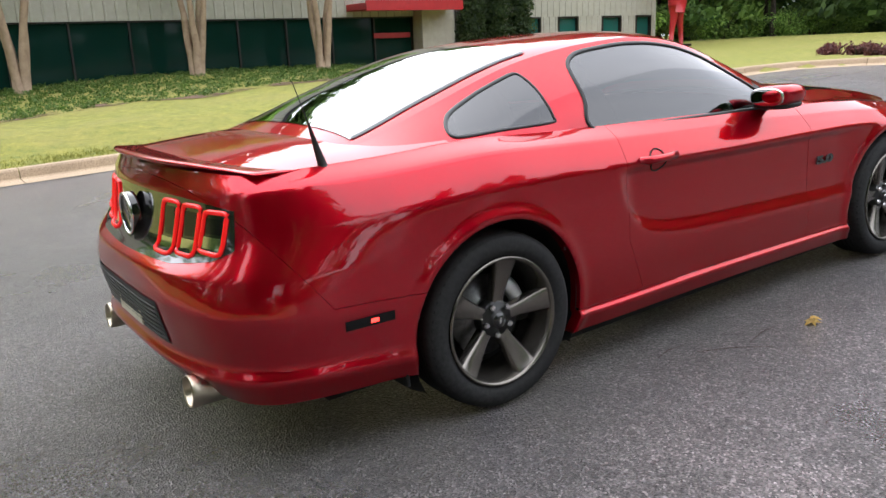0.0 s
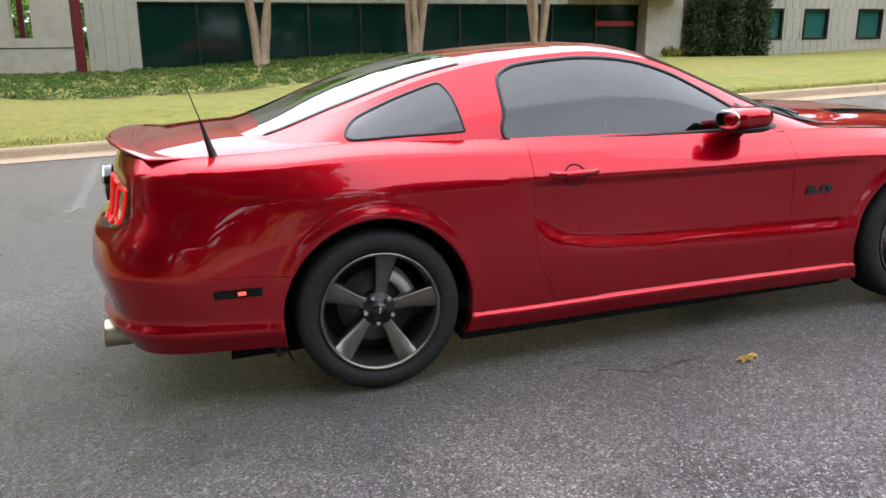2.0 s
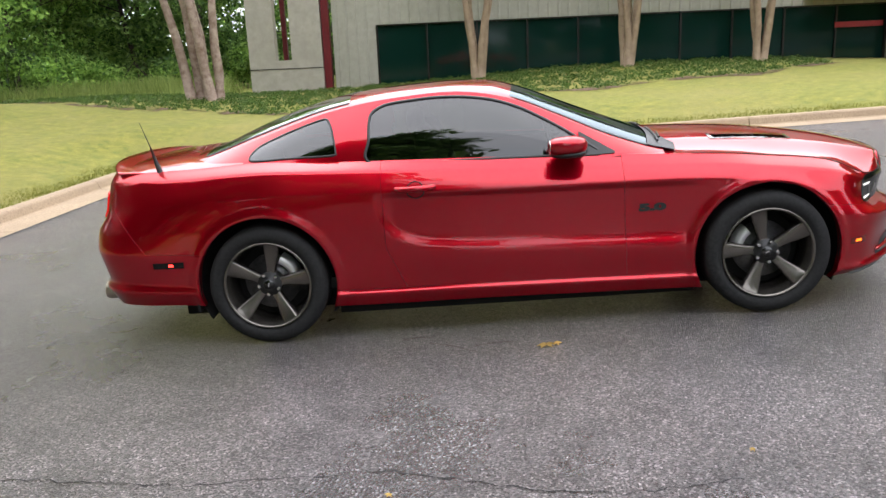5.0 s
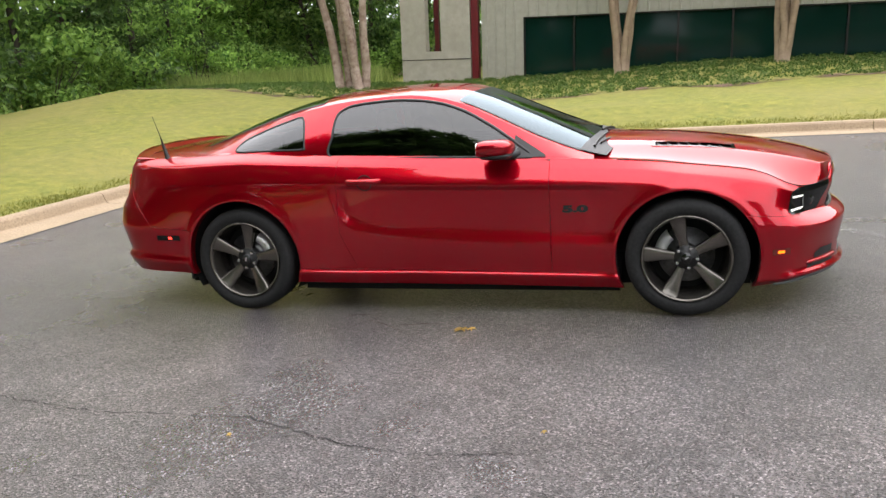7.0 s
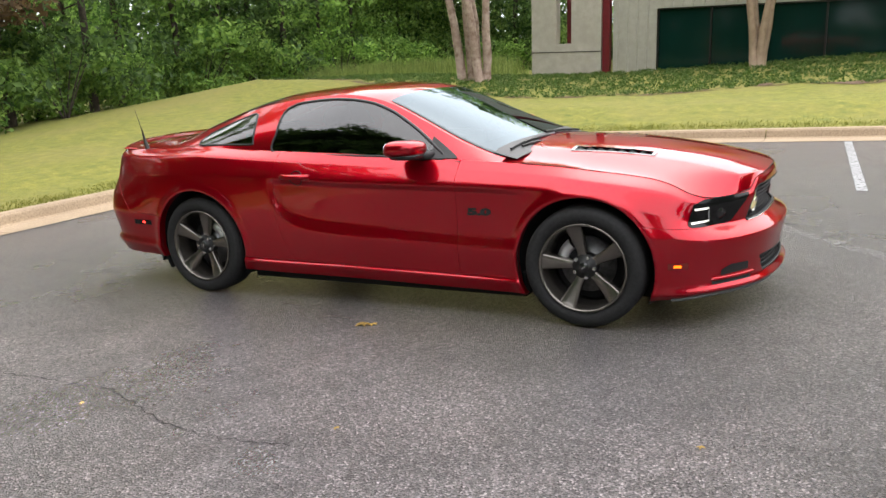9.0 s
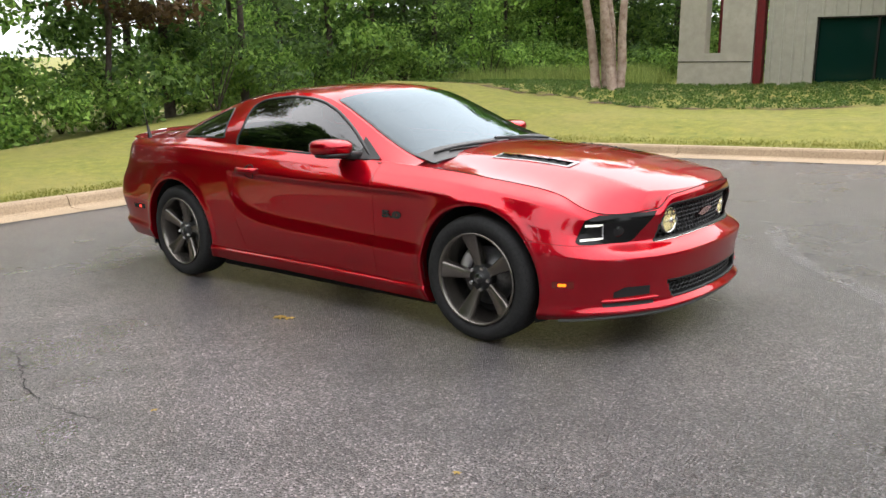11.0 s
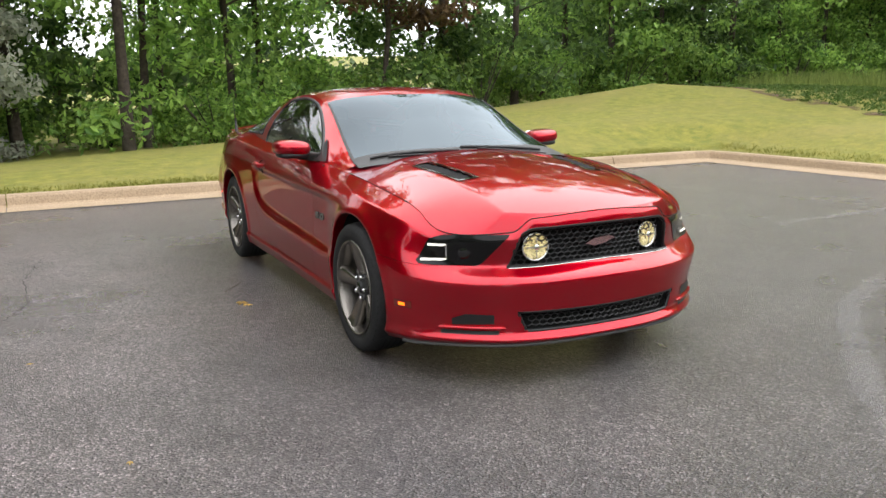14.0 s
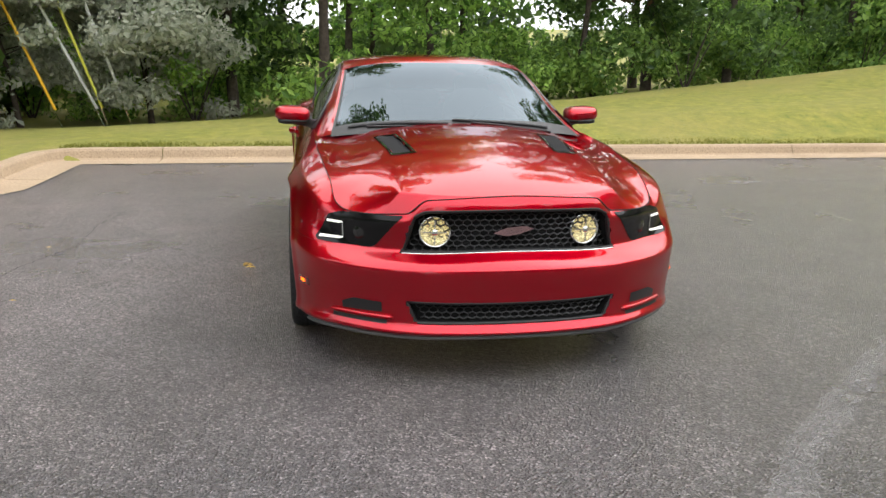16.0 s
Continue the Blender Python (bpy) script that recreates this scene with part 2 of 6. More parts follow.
worn(PAINT_WHITE, 0.34, 0.5, 28)
FAINT_WHITE = worn(speckled("faded_white_line_paint", (0.2, 0.19, 0.185), (0.45, 0.44, 0.43), 60, 0.7, 4.0, 0.2, 0.003), 0.44, 0.7, 22)
SOIL = speckled("brown_mulch", (0.07, 0.04, 0.022), (0.19, 0.12, 0.07), 20, 0.95, 1.5, 0.6, 0.03)
BARK = speckled("grey_brown_bark", (0.03, 0.022, 0.016), (0.10, 0.078, 0.06), 9, 0.95, 2, 0.8, 0.03)
MYRTLE_BARK = speckled("smooth_tan_bark", (0.22, 0.15, 0.095), (0.42, 0.31, 0.21), 5, 0.7, 2.5, 0.3, 0.02)
BIRCH_BARK = speckled("peeling_birch_bark", (0.15, 0.085, 0.055), (0.52, 0.42, 0.34), 6, 0.85, 3, 0.6, 0.02)


def leafy(name, dark, light):
    m = material(name, light, 0.55)
    n, l = m.node_tree.nodes, m.node_tree.links
    geo, inf = n.new("ShaderNodeNewGeometry"), n.new("ShaderNodeObjectInfo")
    c = ramp(m, geo.outputs["Random Per Island"], [(0.0, dark), (1.0, light)])
    h = n.new("ShaderNodeHueSaturation")
    mr = n.new("ShaderNodeMapRange")
    mr.inputs["To Min"].default_value, mr.inputs["To Max"].default_value = 0.75, 1.25
    l.new(inf.outputs["Random"], mr.inputs[0])
    l.new(mr.outputs[0], h.inputs["Value"])
    l.new(c, h.inputs["Color"])
    tr = n.new("ShaderNodeBsdfTranslucent")
    l.new(h.outputs[0], tr.inputs[0])
    l.new(h.outputs[0], n["Principled BSDF"].inputs["Base Color"])
    mx = n.new("ShaderNodeMixShader")
    mx.inputs[0].default_value = 0.58
    l.new(n["Principled BSDF"].outputs[0], mx.inputs[1])
    l.new(tr.outputs[0], mx.inputs[2])
    l.new(mx.outputs[0], n["Material Output"].inputs[0])
    return m


LEAF = leafy("forest_leaf", (0.065, 0.16, 0.028), (0.40, 0.60, 0.13))
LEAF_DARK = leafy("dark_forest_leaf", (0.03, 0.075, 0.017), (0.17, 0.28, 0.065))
LEAF_PALE = leafy("silvery_leaf", (0.36, 0.40, 0.29), (0.75, 0.77, 0.64))
LEAF_RUST = leafy("rusty_leaf", (0.09, 0.05, 0.025), (0.22, 0.14, 0.06))
LEAF_CONIFER = leafy("conifer_spray", (0.018, 0.038, 0.012), (0.065, 0.10, 0.03))
LEAF_RED = leafy("red_shrub_leaf", (0.06, 0.02, 0.018), (0.17, 0.06, 0.05))
LEAF_FALLEN = leafy("fallen_yellow_leaf", (0.35, 0.2, 0.04), (0.6, 0.42, 0.12))


# ---- mesh helpers ----
def part(name, bm, mat, parent=None, label="", smooth=False):
    me = bpy.data.meshes.new(name)
    bm.normal_update()
    bm.to_mesh(me)
    bm.free()
    return put(name, me, mat, parent, label, smooth)


def put(name, me, mat, parent=None, label="", smooth=False):
    for m in mat if isinstance(mat, (list, tuple)) else [mat]:
        me.materials.append(m)
    if smooth:
        me.polygons.foreach_set("use_smooth", [True] * len(me.polygons))
    ob = new(name, me)
    if parent:
        ob.parent = parent
    return tagged(ob, label)


def raw(name, verts, faces, mat, parent=None, label="", smooth=False):
    me = bpy.data.meshes.new(name)
    me.from_pydata([tuple(v) for v in verts], [], faces)
    me.update()
    return put(name, me, mat, parent, label, smooth)


def box(bm, x0, x1, y0, y1, z0, z1, bevel=0.0):
    vs = bmesh.ops.create_cube(bm, size=1)["verts"]
    for v in vs:
        v.co = Vector(((x0 + x1) / 2 + v.co.x * (x1 - x0), (y0 + y1) / 2 + v.co.y * (y1 - y0), (z0 + z1) / 2 + v.co.z * (z1 - z0)))
    if bevel:
        es = list({e for v in vs for e in v.link_edges})
        bmesh.ops.bevel(bm, geom=es, offset=bevel, segments=2, affect="EDGES", profile=0.5)
    return bm


def box_part(name, dims, mat, parent=None, label="", bevel=0.0):
    return part(name, box(bmesh.new(), *dims, bevel), mat, parent, label)


def tube(bm, pts, radii, sides=8, cap=True):
    """A tube of changing radius along points."""
    pts = [Vector(p) for p in pts]
    rings, up = [], Vector((0.13, 0.31, 0.94))
    for i, p in enumerate(pts):
        d = (pts[min(i + 1, len(pts) - 1)] - pts[max(i - 1, 0)]).normalized()
        a = d.cross(up if abs(d.dot(up)) < 0.95 else Vector((1, 0, 0))).normalized()
        b = d.cross(a)
        r = float(radii[i]) if isinstance(radii, (list, tuple)) else radii
        rings.append([bm.verts.new(p + float(r) * (math.cos(t) * a + math.sin(t) * b)) for t in (2 * math.pi * k / sides for k in range(sides))])
    for r0, r1 in zip(rings, rings[1:]):
        for k in range(sides):
            bm.faces.new((r0[k], r0[(k + 1) % sides], r1[(k + 1) % sides], r1[k]))
    if cap:
        bm.faces.new(rings[0])
        bm.faces.new(rings[-1][::-1])
    return bm


def thing(name, label, category, m=None, group="", kind=""):
    ob = new(name)
    ob.empty_display_size = 0.2
    if m is not None:
        ob.matrix_world = m
    return tagged(ob, label, category, group, kind)


# ---- the ground ----
SLOPE_X, SLOPE_Y = 0.037, -0.013
KW, KN, KS = -5.72, 8.42, -4.05  # the lot's kerb lines to the west, north and south


def lot(x, y):
    return SLOPE_X * x + SLOPE_Y * y


KERB_PATH = [(38, -17), (-1.8, -17), (-2.6, -16.2), (-2.6, -5.2), (-2.75, -4.5), (-3.2, KS), (-5.3, KS), (-5.62, -3.95), (KW, -3.6), (KW, 8.2), (-5.67, 8.36), (-5.5, KN), (13.6, KN), (14.7, 8.1), (15.5, 7.0), (15.9, 5.6), (16.6, 4.5), (18, 3.9), (37, 3.8), (38.6, 2.2), (39, -16), (38, -17)]


def lot_side(x, y):
    """Metres outside the lot (positive on the lawns)."""
    px, py = np.array(KERB_PATH, float).T
    best, sign = 1e9, 1
    for i in range(len(px) - 1):
        a, b = np.array((px[i], py[i])), np.array((px[i + 1], py[i + 1]))
        ab, ap = b - a, np.array((x, y)) - a
        t = min(1, max(0, ab @ ap / (ab @ ab)))
        r = ap - t * ab
        d = math.hypot(*r)
        if d < best - 1e-9:
            best, sign = d, 1 if ab[0] * ap[1] - ab[1] * ap[0] > 0 else -1
    return best * sign


# heights of the lawns: x, y, z
MOUNDS = np.array([(-12, -6.5, -0.5), (-12, -2, -0.32), (-12, 3, -0.08), (-12, 7, 0.14), (-12, 12.5, 0.74), (-12, 18, 0.52), (-8, 3, -0.03), (-8, -4, -0.1), (-8, 10, 0.25), (-7, 16, 0.42), (-7, 20.3, 0.32), (-3, 20.3, 0.45), (-3, 14, 0.2), (2.4, 20.3, 0.78), (0.2, 14, 0.36), (5, 18.7, 0.78), (8.3, 20.3, 0.8), (12.5, 20.3, 0.62), (8, 13, 0.5), (18, 20.3, 0.62), (18, 13, 0.72), (30, 14, 1.1), (-17, -6, -1.0), (-17, 4, -0.7), (-17, 14, 0.0), (-20, 24, -0.2), (-8, 30, 0.2), (40, 40, 1.0)])
_d = np.linalg.norm(MOUNDS[:, None, :2] - MOUNDS[None, :, :2], axis=2)
_w = np.linalg.solve(_d + 1e-6 * np.eye(len(MOUNDS)), MOUNDS[:, 2] - MOUNDS[:, 2].mean())


def lawn(x, y):
    xx, yy = max(-30, min(40, x)), max(-20, min(40, y))
    far = min(1.0, math.hypot(x - xx, y - yy) / 60)
    z = MOUNDS[:, 2].mean() + np.hypot(MOUNDS[:, 0] - xx, MOUNDS[:, 1] - yy) @ _w
    d = lot_side(x, y) if abs(x) < 70 else 9
    t = min(1, max(0, (d - 0.1) / 2.2))
    t = t * t * (3 - 2 * t)
    return (1 - t) * (lot(xx, yy) + 0.135) + t * (z * (1 - far))


def spread(a, b, step, extra, far):
    s = set(np.round(np.arange(a, b + 1e-6, step), 3)) | set(extra)
    for k in (1.5, 3, 6, 12, 25, 60, 150, far):
        s |= {a - k, b + k}
    return sorted(s)


xs = spread(-22, 26, 0.5, (KW - 0.17, KW - 0.05, KW), 900)
ys = spread(-12, 26, 0.5, (KN + 0.17, KN + 0.05, KN, KS - 0.17, KS - 0.05), 900)
verts, inside = [], []
for y in ys:
    for x in xs:
        d = lot_side(x, y) if abs(x) < 62 and abs(y) < 42 else 9
        inside.append(d < 0.04)
        verts.append((x, y, max(lot(x, y), -5) - 0.06 if d < 0.04 else lawn(x, y)))
nx = len(xs)
faces = [(j * nx + i, j * nx + i + 1, (j + 1) * nx + i + 1, (j + 1) * nx + i) for j in range(len(ys) - 1) for i in range(nx - 1)]
ground = raw("ground", verts, faces, LAWN, None, "clipped yellow-green lawn rolling gently round the car park", True)
tagged(ground, category="ground", kind="structure")

# the asphalt: one plane, to the kerb
bm = bmesh.new()
_v = [bm.verts.new((x, y, lot(x, y))) for x, y in KERB_PATH[:-1]]
bm.faces.new(_v[::-1])
bmesh.ops.triangulate(bm, faces=bm.faces[:])
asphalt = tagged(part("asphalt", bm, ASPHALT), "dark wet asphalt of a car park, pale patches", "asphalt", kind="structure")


# kerb of cast lengths with a gutter pan
def resample(path, step):
    p = np.array(path, float)
    s = np.r_[0, np.cumsum(np.hypot(*np.diff(p, axis=0).T))]
    t = np.arange(0, s[-1], step)
    return np.c_[np.interp(t, s, p[:, 0]), np.interp(t, s, p[:, 1])]


kerb = tagged(thing("kerb", "weathered tan concrete kerb with gutter along the lawn", "kerb"), kind="structure")
PROFILE = [(-0.46, 0.006), (-0.06, 0.012), (-0.02, 0.03), (0.015, 0.12), (0.04, 0.145), (0.17, 0.15), (0.19, 0.13), (0.19, -0.1)]
line = resample(KERB_PATH, 0.3)
for k in range(0, len(line) - 1, 10):
    seg = line[k : k + 11]
    if len(seg) < 2:
        break
    bm, rings = bmesh.new(), []
    for i, (x, y) in enumerate(seg):
        g = k + i
        d = line[min(g + 1, len(line) - 1)] - line[max(g - 1, 0)]
        d /= np.hypot(*d)
        n = np.array((-d[1], d[0]))  # towards the lawn
        e = d * (0.006 if i == 0 else -0.006 if i == len(seg) - 1 else 0)
        rings.append([bm.verts.new((x + n[0] * o + e[0], y + n[1] * o + e[1], lot(x + n[0] * o, y + n[1] * o) + h)) for o, h in PROFILE])
    for a, b in zip(rings, rings[1:]):
        for q in range(len(PROFILE) - 1):
            bm.faces.new((a[q], b[q], b[q + 1], a[q + 1]))
    bm.faces.new(rings[0]), bm.faces.new(rings[-1][::-1])
    part("kerb_length", bm, CONCRETE, kerb)

# stall lines
for x, y0, y1, dx in ((2.65, 3.7, 7.9, -0.23), (-0.28, 4.0, 7.9, -0.12), (-3.1, 3.9, 7.9, -0.12)):
    n = 14
    vs = [(x + dx * k / n + s, y0 + (y1 - y0) * k / n, lot(x, y0 + (y1 - y0) * k / n) + SLOPE_X * (dx * k / n + s) + 0.004) for k in range(n + 1) for s in (-0.05, 0.05)]
    tagged(raw("stall_line", vs, [(2 * k, 2 * k + 1, 2 * k + 3, 2 * k + 2) for k in range(n)], PAINT_WHITE if x > 0 else FAINT_WHITE), "worn white painted stall line on the asphalt", "line", "stall lines", "structure")


# ---- plants ----
def leaf_cloud(rng, blobs, count, size, droop=0.3):
    """Many small leaves spread through ellipsoids (centre, radii); dense near their skins."""
    vol = np.array([b[3] * b[4] * b[5] for b in blobs]) ** 0.67
    pick = rng.choice(len(blobs), count, p=vol / vol.sum())
    b = np.array(blobs)[pick]
    v = rng.normal(size=(count, 3))
    v /= np.linalg.norm(v, axis=1)[:, None]
    r = rng.random(count) ** 0.45 * (0.8 + 0.35 * rng.random(count))
    c = b[:, :3] + v * r[:, None] * b[:, 3:6]
    nrm = v * 0.5 + rng.normal(size=(count, 3)) * 0.6 + (0, 0, droop)
    nrm /= np.linalg.norm(nrm, axis=1)[:, None]
    a = np.cross(nrm, rng.normal(size=(count, 3)))
    a /= np.linalg.norm(a, axis=1)[:, None]
    w = np.cross(nrm, a)
    s = size * (0.55 + 0.9 * rng.random(count))[:, None]
    pts = np.stack([c - a * s, c + w * s * 0.5 + nrm * s * 0.12, c + a * s, c - w * s * 0.5 + nrm * s * 0.12], 1).reshape(-1, 3)
    i = np.arange(count) * 4
    return pts, np.stack([i, i + 1, i + 2, i + 3], 1)


def mesh_from(name, pts, quads, mat):
    me = bpy.data.meshes.new(name)
    me.from_pydata(pts.tolist(), [], quads.tolist())
    me.materials.append(mat)
    return me


def branchy(bm, rng, base, top, r0, limbs, reach, sides=7):
    """A leaning tapered trunk with limbs. Returns the limb tips."""
    base, top = Vector(base), Vector(top)
    pts = [base.lerp(top, float(t)) + Vector((rng.normal() * 0.06, rng.normal() * 0.06, 0)) * float(t * (top - base).length * 0.25) for t in np.linspace(0, 1, 7)]
    tube(bm, pts, [r0 * (1.25 if i == 0 else 1 - 0.75 * i / 6) for i in range(7)], sides)
    tips = []
    for k in range(limbs):
        t = 0.3 + 0.68 * (k + rng.random()) / limbs
        p = base.lerp(top, t)
        ang = rng.random() * 6.28
        l = reach * (1.15 - 0.7 * t) * (0.7 + 0.6 * rng.random())
        q = p + Vector((math.cos(ang) * l, math.sin(ang) * l, l * (0.25 + 0.5 * rng.random())))
        mid = p.lerp(q, 0.5) + Vector((0, 0, -0.06 * l))
        tube(bm, [p, mid, q], [r0 * 0.35 * (1.1 - t), r0 * 0.22 * (1.1 - t), r0 * 0.06], 5)
        tips.append(q)
    return tips


def forest_tree(seed, height, reach, low, leaf, count, size=0.15):
    rng = np.random.default_rng(seed)
    t = thing("tree", "tall leafy forest tree with a dark trunk", "tree", group="trees at the wood's edge")
    bm = bmesh.new()
    tips = branchy(bm, rng, (0, 0, -0.6), (rng.normal() * 0.4, rng.normal() * 0.4, height * 0.93), 0.06 + 0.005 * height, 18, reach)
    part("trunk", bm, BARK, t, smooth=True)
    blobs = [(p.x, p.y, p.z, *(np.array((1.0, 1.0, 0.55)) * reach * (0.28 + 0.22 * rng.random()))) for p in tips]
    for k in range(24):
        z = low + (height - low) * rng.random() ** 1.2
        ang, d = rng.random() * 6.28, reach * (1.0 - 0.55 * z / height) * rng.random() ** 0.5
        blobs.append((math.cos(ang) * d, math.sin(ang) * d, z, *(np.array((1, 1, 0.5)) * reach * (0.22 + 0.2 * rng.random()))))
    for k in range(11):
        z = 1.2 + 5.8 * rng.random()
        ang, d = rng.random() * 6.28, reach * (0.35 + 0.65 * rng.random())
        if z > low:
            blobs.append((math.cos(ang) * d, math.sin(ang) * d, z, *(np.array((1, 1, 0.5)) * reach * (0.2 + 0.18 * rng.random()))))
    pts, quads = leaf_cloud(rng, blobs, count, size)
    ob = new("crown", mesh_from("crown", pts, quads, leaf))
    ob.parent = t
    return t


def shrub(seed, w, h, leaf, count, size, name="bush", label="dense green bush in the undergrowth", group="undergrowth"):
    rng = np.random.default_rng(seed)
    t = thing(name, label, "bush", group=group)
    bm = bmesh.new()
    for k in range(5):
        a = rng.random() * 6.28
        tube(bm, [(0, 0, -0.1), (math.cos(a) * w * 0.2, math.sin(a) * w * 0.2, h * 0.4), (math.cos(a) * w * 0.4, math.sin(a) * w * 0.4, h * 0.8)], [0.03, 0.02, 0.006], 5)
    part("stem", bm, BARK, t)
    blobs = [(rng.normal() * w * 0.28, rng.normal() * w * 0.28, h * (0.15 + 0.6 * rng.random()), *(np.array((1, 1, 0.7)) * w * (0.22 + 0.15 * rng.random()))) for k in range(9)]
    pts, quads = leaf_cloud(rng, blobs, count, size)
    pts[:, 2] = np.maximum(pts[:, 2], -0.05)
    ob = new("foliage", mesh_from("foliage", pts, quads, leaf))
    ob.parent = t
    return t


rng = np.random.default_rng(7)
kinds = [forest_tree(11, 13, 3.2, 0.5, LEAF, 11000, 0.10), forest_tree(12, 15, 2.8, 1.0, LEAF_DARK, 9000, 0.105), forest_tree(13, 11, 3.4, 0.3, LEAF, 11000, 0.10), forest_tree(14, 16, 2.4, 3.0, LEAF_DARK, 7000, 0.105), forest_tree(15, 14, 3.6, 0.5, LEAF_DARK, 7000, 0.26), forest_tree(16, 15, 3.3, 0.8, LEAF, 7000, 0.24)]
spots = []
for y in np.arange(-20, 34, 2.9):
    spots.append((-17.6 + rng.normal() * 0.6, y + rng.normal() * 0.5))
    spots.append((-21.0 + rng.normal() * 0.8, y + 1.4 + rng.normal() * 0.6))
for x in np.arange(-24, -6, 3.0):
    spots.append((x, 31 + rng.normal()))
    spots.append((x + 1.5, 36 + rng.normal()))
for x in np.arange(26, 62, 3.6):
    spots.append((x, 27 + rng.normal()))
    spots.append((x + 1.8, 32 + rng.normal()))
for x in np.arange(-26, 4, 3.0):
    spots.append((x, -14.5 + rng.normal() * 0.6))
    spots.append((x + 1.5, -18.5 + rng.normal()))
for x in np.arange(4, 46, 3.4):
    spots.append((x, -21 + rng.normal() * 1.0))
    spots.append((x + 1.7, -25 + rng.normal() * 1.2))
# two unseen rows to the east, added to darken the nose's reflections
for y in np.arange(-18, 22, 3.4):
    spots.append((43 + rng.normal(), y))
    spots.append((47 + rng.normal(), y + 1.7))
for x in np.arange(2, 40, 4.2):
    spots.append((x, 41 + rng.normal()))


def off_gap(x, y):
    """Metres from the line of sight along which the wood is thin."""
    return abs((x + 15.7) * 0.424 + (y - 5.9) * 0.906) if x < -14 else 99


spots = [p for p in spots if off_gap(*p) > 1.3 and not (p[0] > -4 and -20 < p[1] < -10) and not (-19.3 < p[0] < -15 and -9.5 < p[1] < -3)]
for k, (x, y) in enumerate(spots):
    m = pose(x, y, lawn(x, y), 0, 0, rng.random() * 360)
    s = (0.85 + 0.3 * rng.random()) * (1.2 if y < -10 and x < -2 else 0.72 if y < -10 and x < 41 else 1.1 if x > 40 else 1)
    if k < 6:
        kinds[k].matrix_world = m
        continue
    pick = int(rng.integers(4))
    # the far and unseen rows get dense dark leaves, to darken reflections
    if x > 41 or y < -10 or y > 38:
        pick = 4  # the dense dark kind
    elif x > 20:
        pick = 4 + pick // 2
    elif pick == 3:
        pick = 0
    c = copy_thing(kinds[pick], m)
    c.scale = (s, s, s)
bushes = [shrub(21, 2.6, 1.7, LEAF, 2000, 0.08), shrub(22, 2.2, 2.3, LEAF, 2000, 0.08)]
k = 0
for y in np.arange(-19, 33, 2.6):
    for row in (0, 1):
        if row == 0 and (abs(y + 0.3) < 1.6 or -10.5 < y < -4.5):
            continue
        x = -16.4 - 2.6 * row + rng.normal() * 0.4
        m = pose(x, y + rng.normal() * 0.4, lawn(x, y) - 0.05, 0, 0, rng.random() * 360)
        if k < 2:
            bushes[k].matrix_world = m
        else:
            copy_thing(bushes[int(rng.integers(2))], m)
        k += 1
for x in list(np.arange(-24, -7, 2.2)) + list(np.arange(25, 60, 2.6)):
    copy_thing(bushes[int(rng.integers(2))], pose(x, (28.5 if x < 0 else 25.5) + rng.normal() * 0.4, lawn(x, 28), 0, 0, rng.random() * 360))

# the deep wood behind: one mass of leaves
deep = []
for k in range(560):
    side = k % 4
    if side == 0:
        c = (rng.uniform(-34, -28), rng.uniform(-34, 44))
    elif side == 1:
        c = (rng.uniform(-34, 62), rng.uniform(40, 46))
    elif side == 2:
        c = (rng.uniform(-34, 62), rng.uniform(-44, -38))
    else:
        c = (rng.uniform(54, 62), rng.uniform(-40, 44))
    if off_gap(*c) < 2.5:
        continue
    deep.append((*c, lawn(*c) + 5.5 * rng.random() ** 1.5, 2.6, 2.6, 1.8))
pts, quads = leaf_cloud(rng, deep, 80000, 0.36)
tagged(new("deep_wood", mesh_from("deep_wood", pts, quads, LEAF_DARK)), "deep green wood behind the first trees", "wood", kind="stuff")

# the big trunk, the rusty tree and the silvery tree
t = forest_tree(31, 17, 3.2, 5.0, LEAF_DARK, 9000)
tagged(t, "big tree with a thick dark trunk at the lawn's edge", "tree")
t.matrix_world, t.scale = pose(-15.65, -0.32, lawn(-15.65, -0.32), 0, 0, 40), (1, 1, 1)
t = forest_tree(32, 10, 2.4, 2.8, LEAF_RUST, 6500, 0.1)
tagged(t, "slender tree with rusty brown foliage", "tree")
t.matrix_world = pose(-16.4, 6.6, lawn(-16.4, 6.6))
for x, y, sd in ((-16.0, -4.6, 33), (-15.9, -7.6, 34)):
    t = forest_tree(sd, 5.0, 2.5, 0.2, LEAF_PALE, 22000, 0.085)
    tagged(t, "drooping tree with silvery grey-green foliage", "tree")
    t.matrix_world = pose(x, y, lawn(x, y))


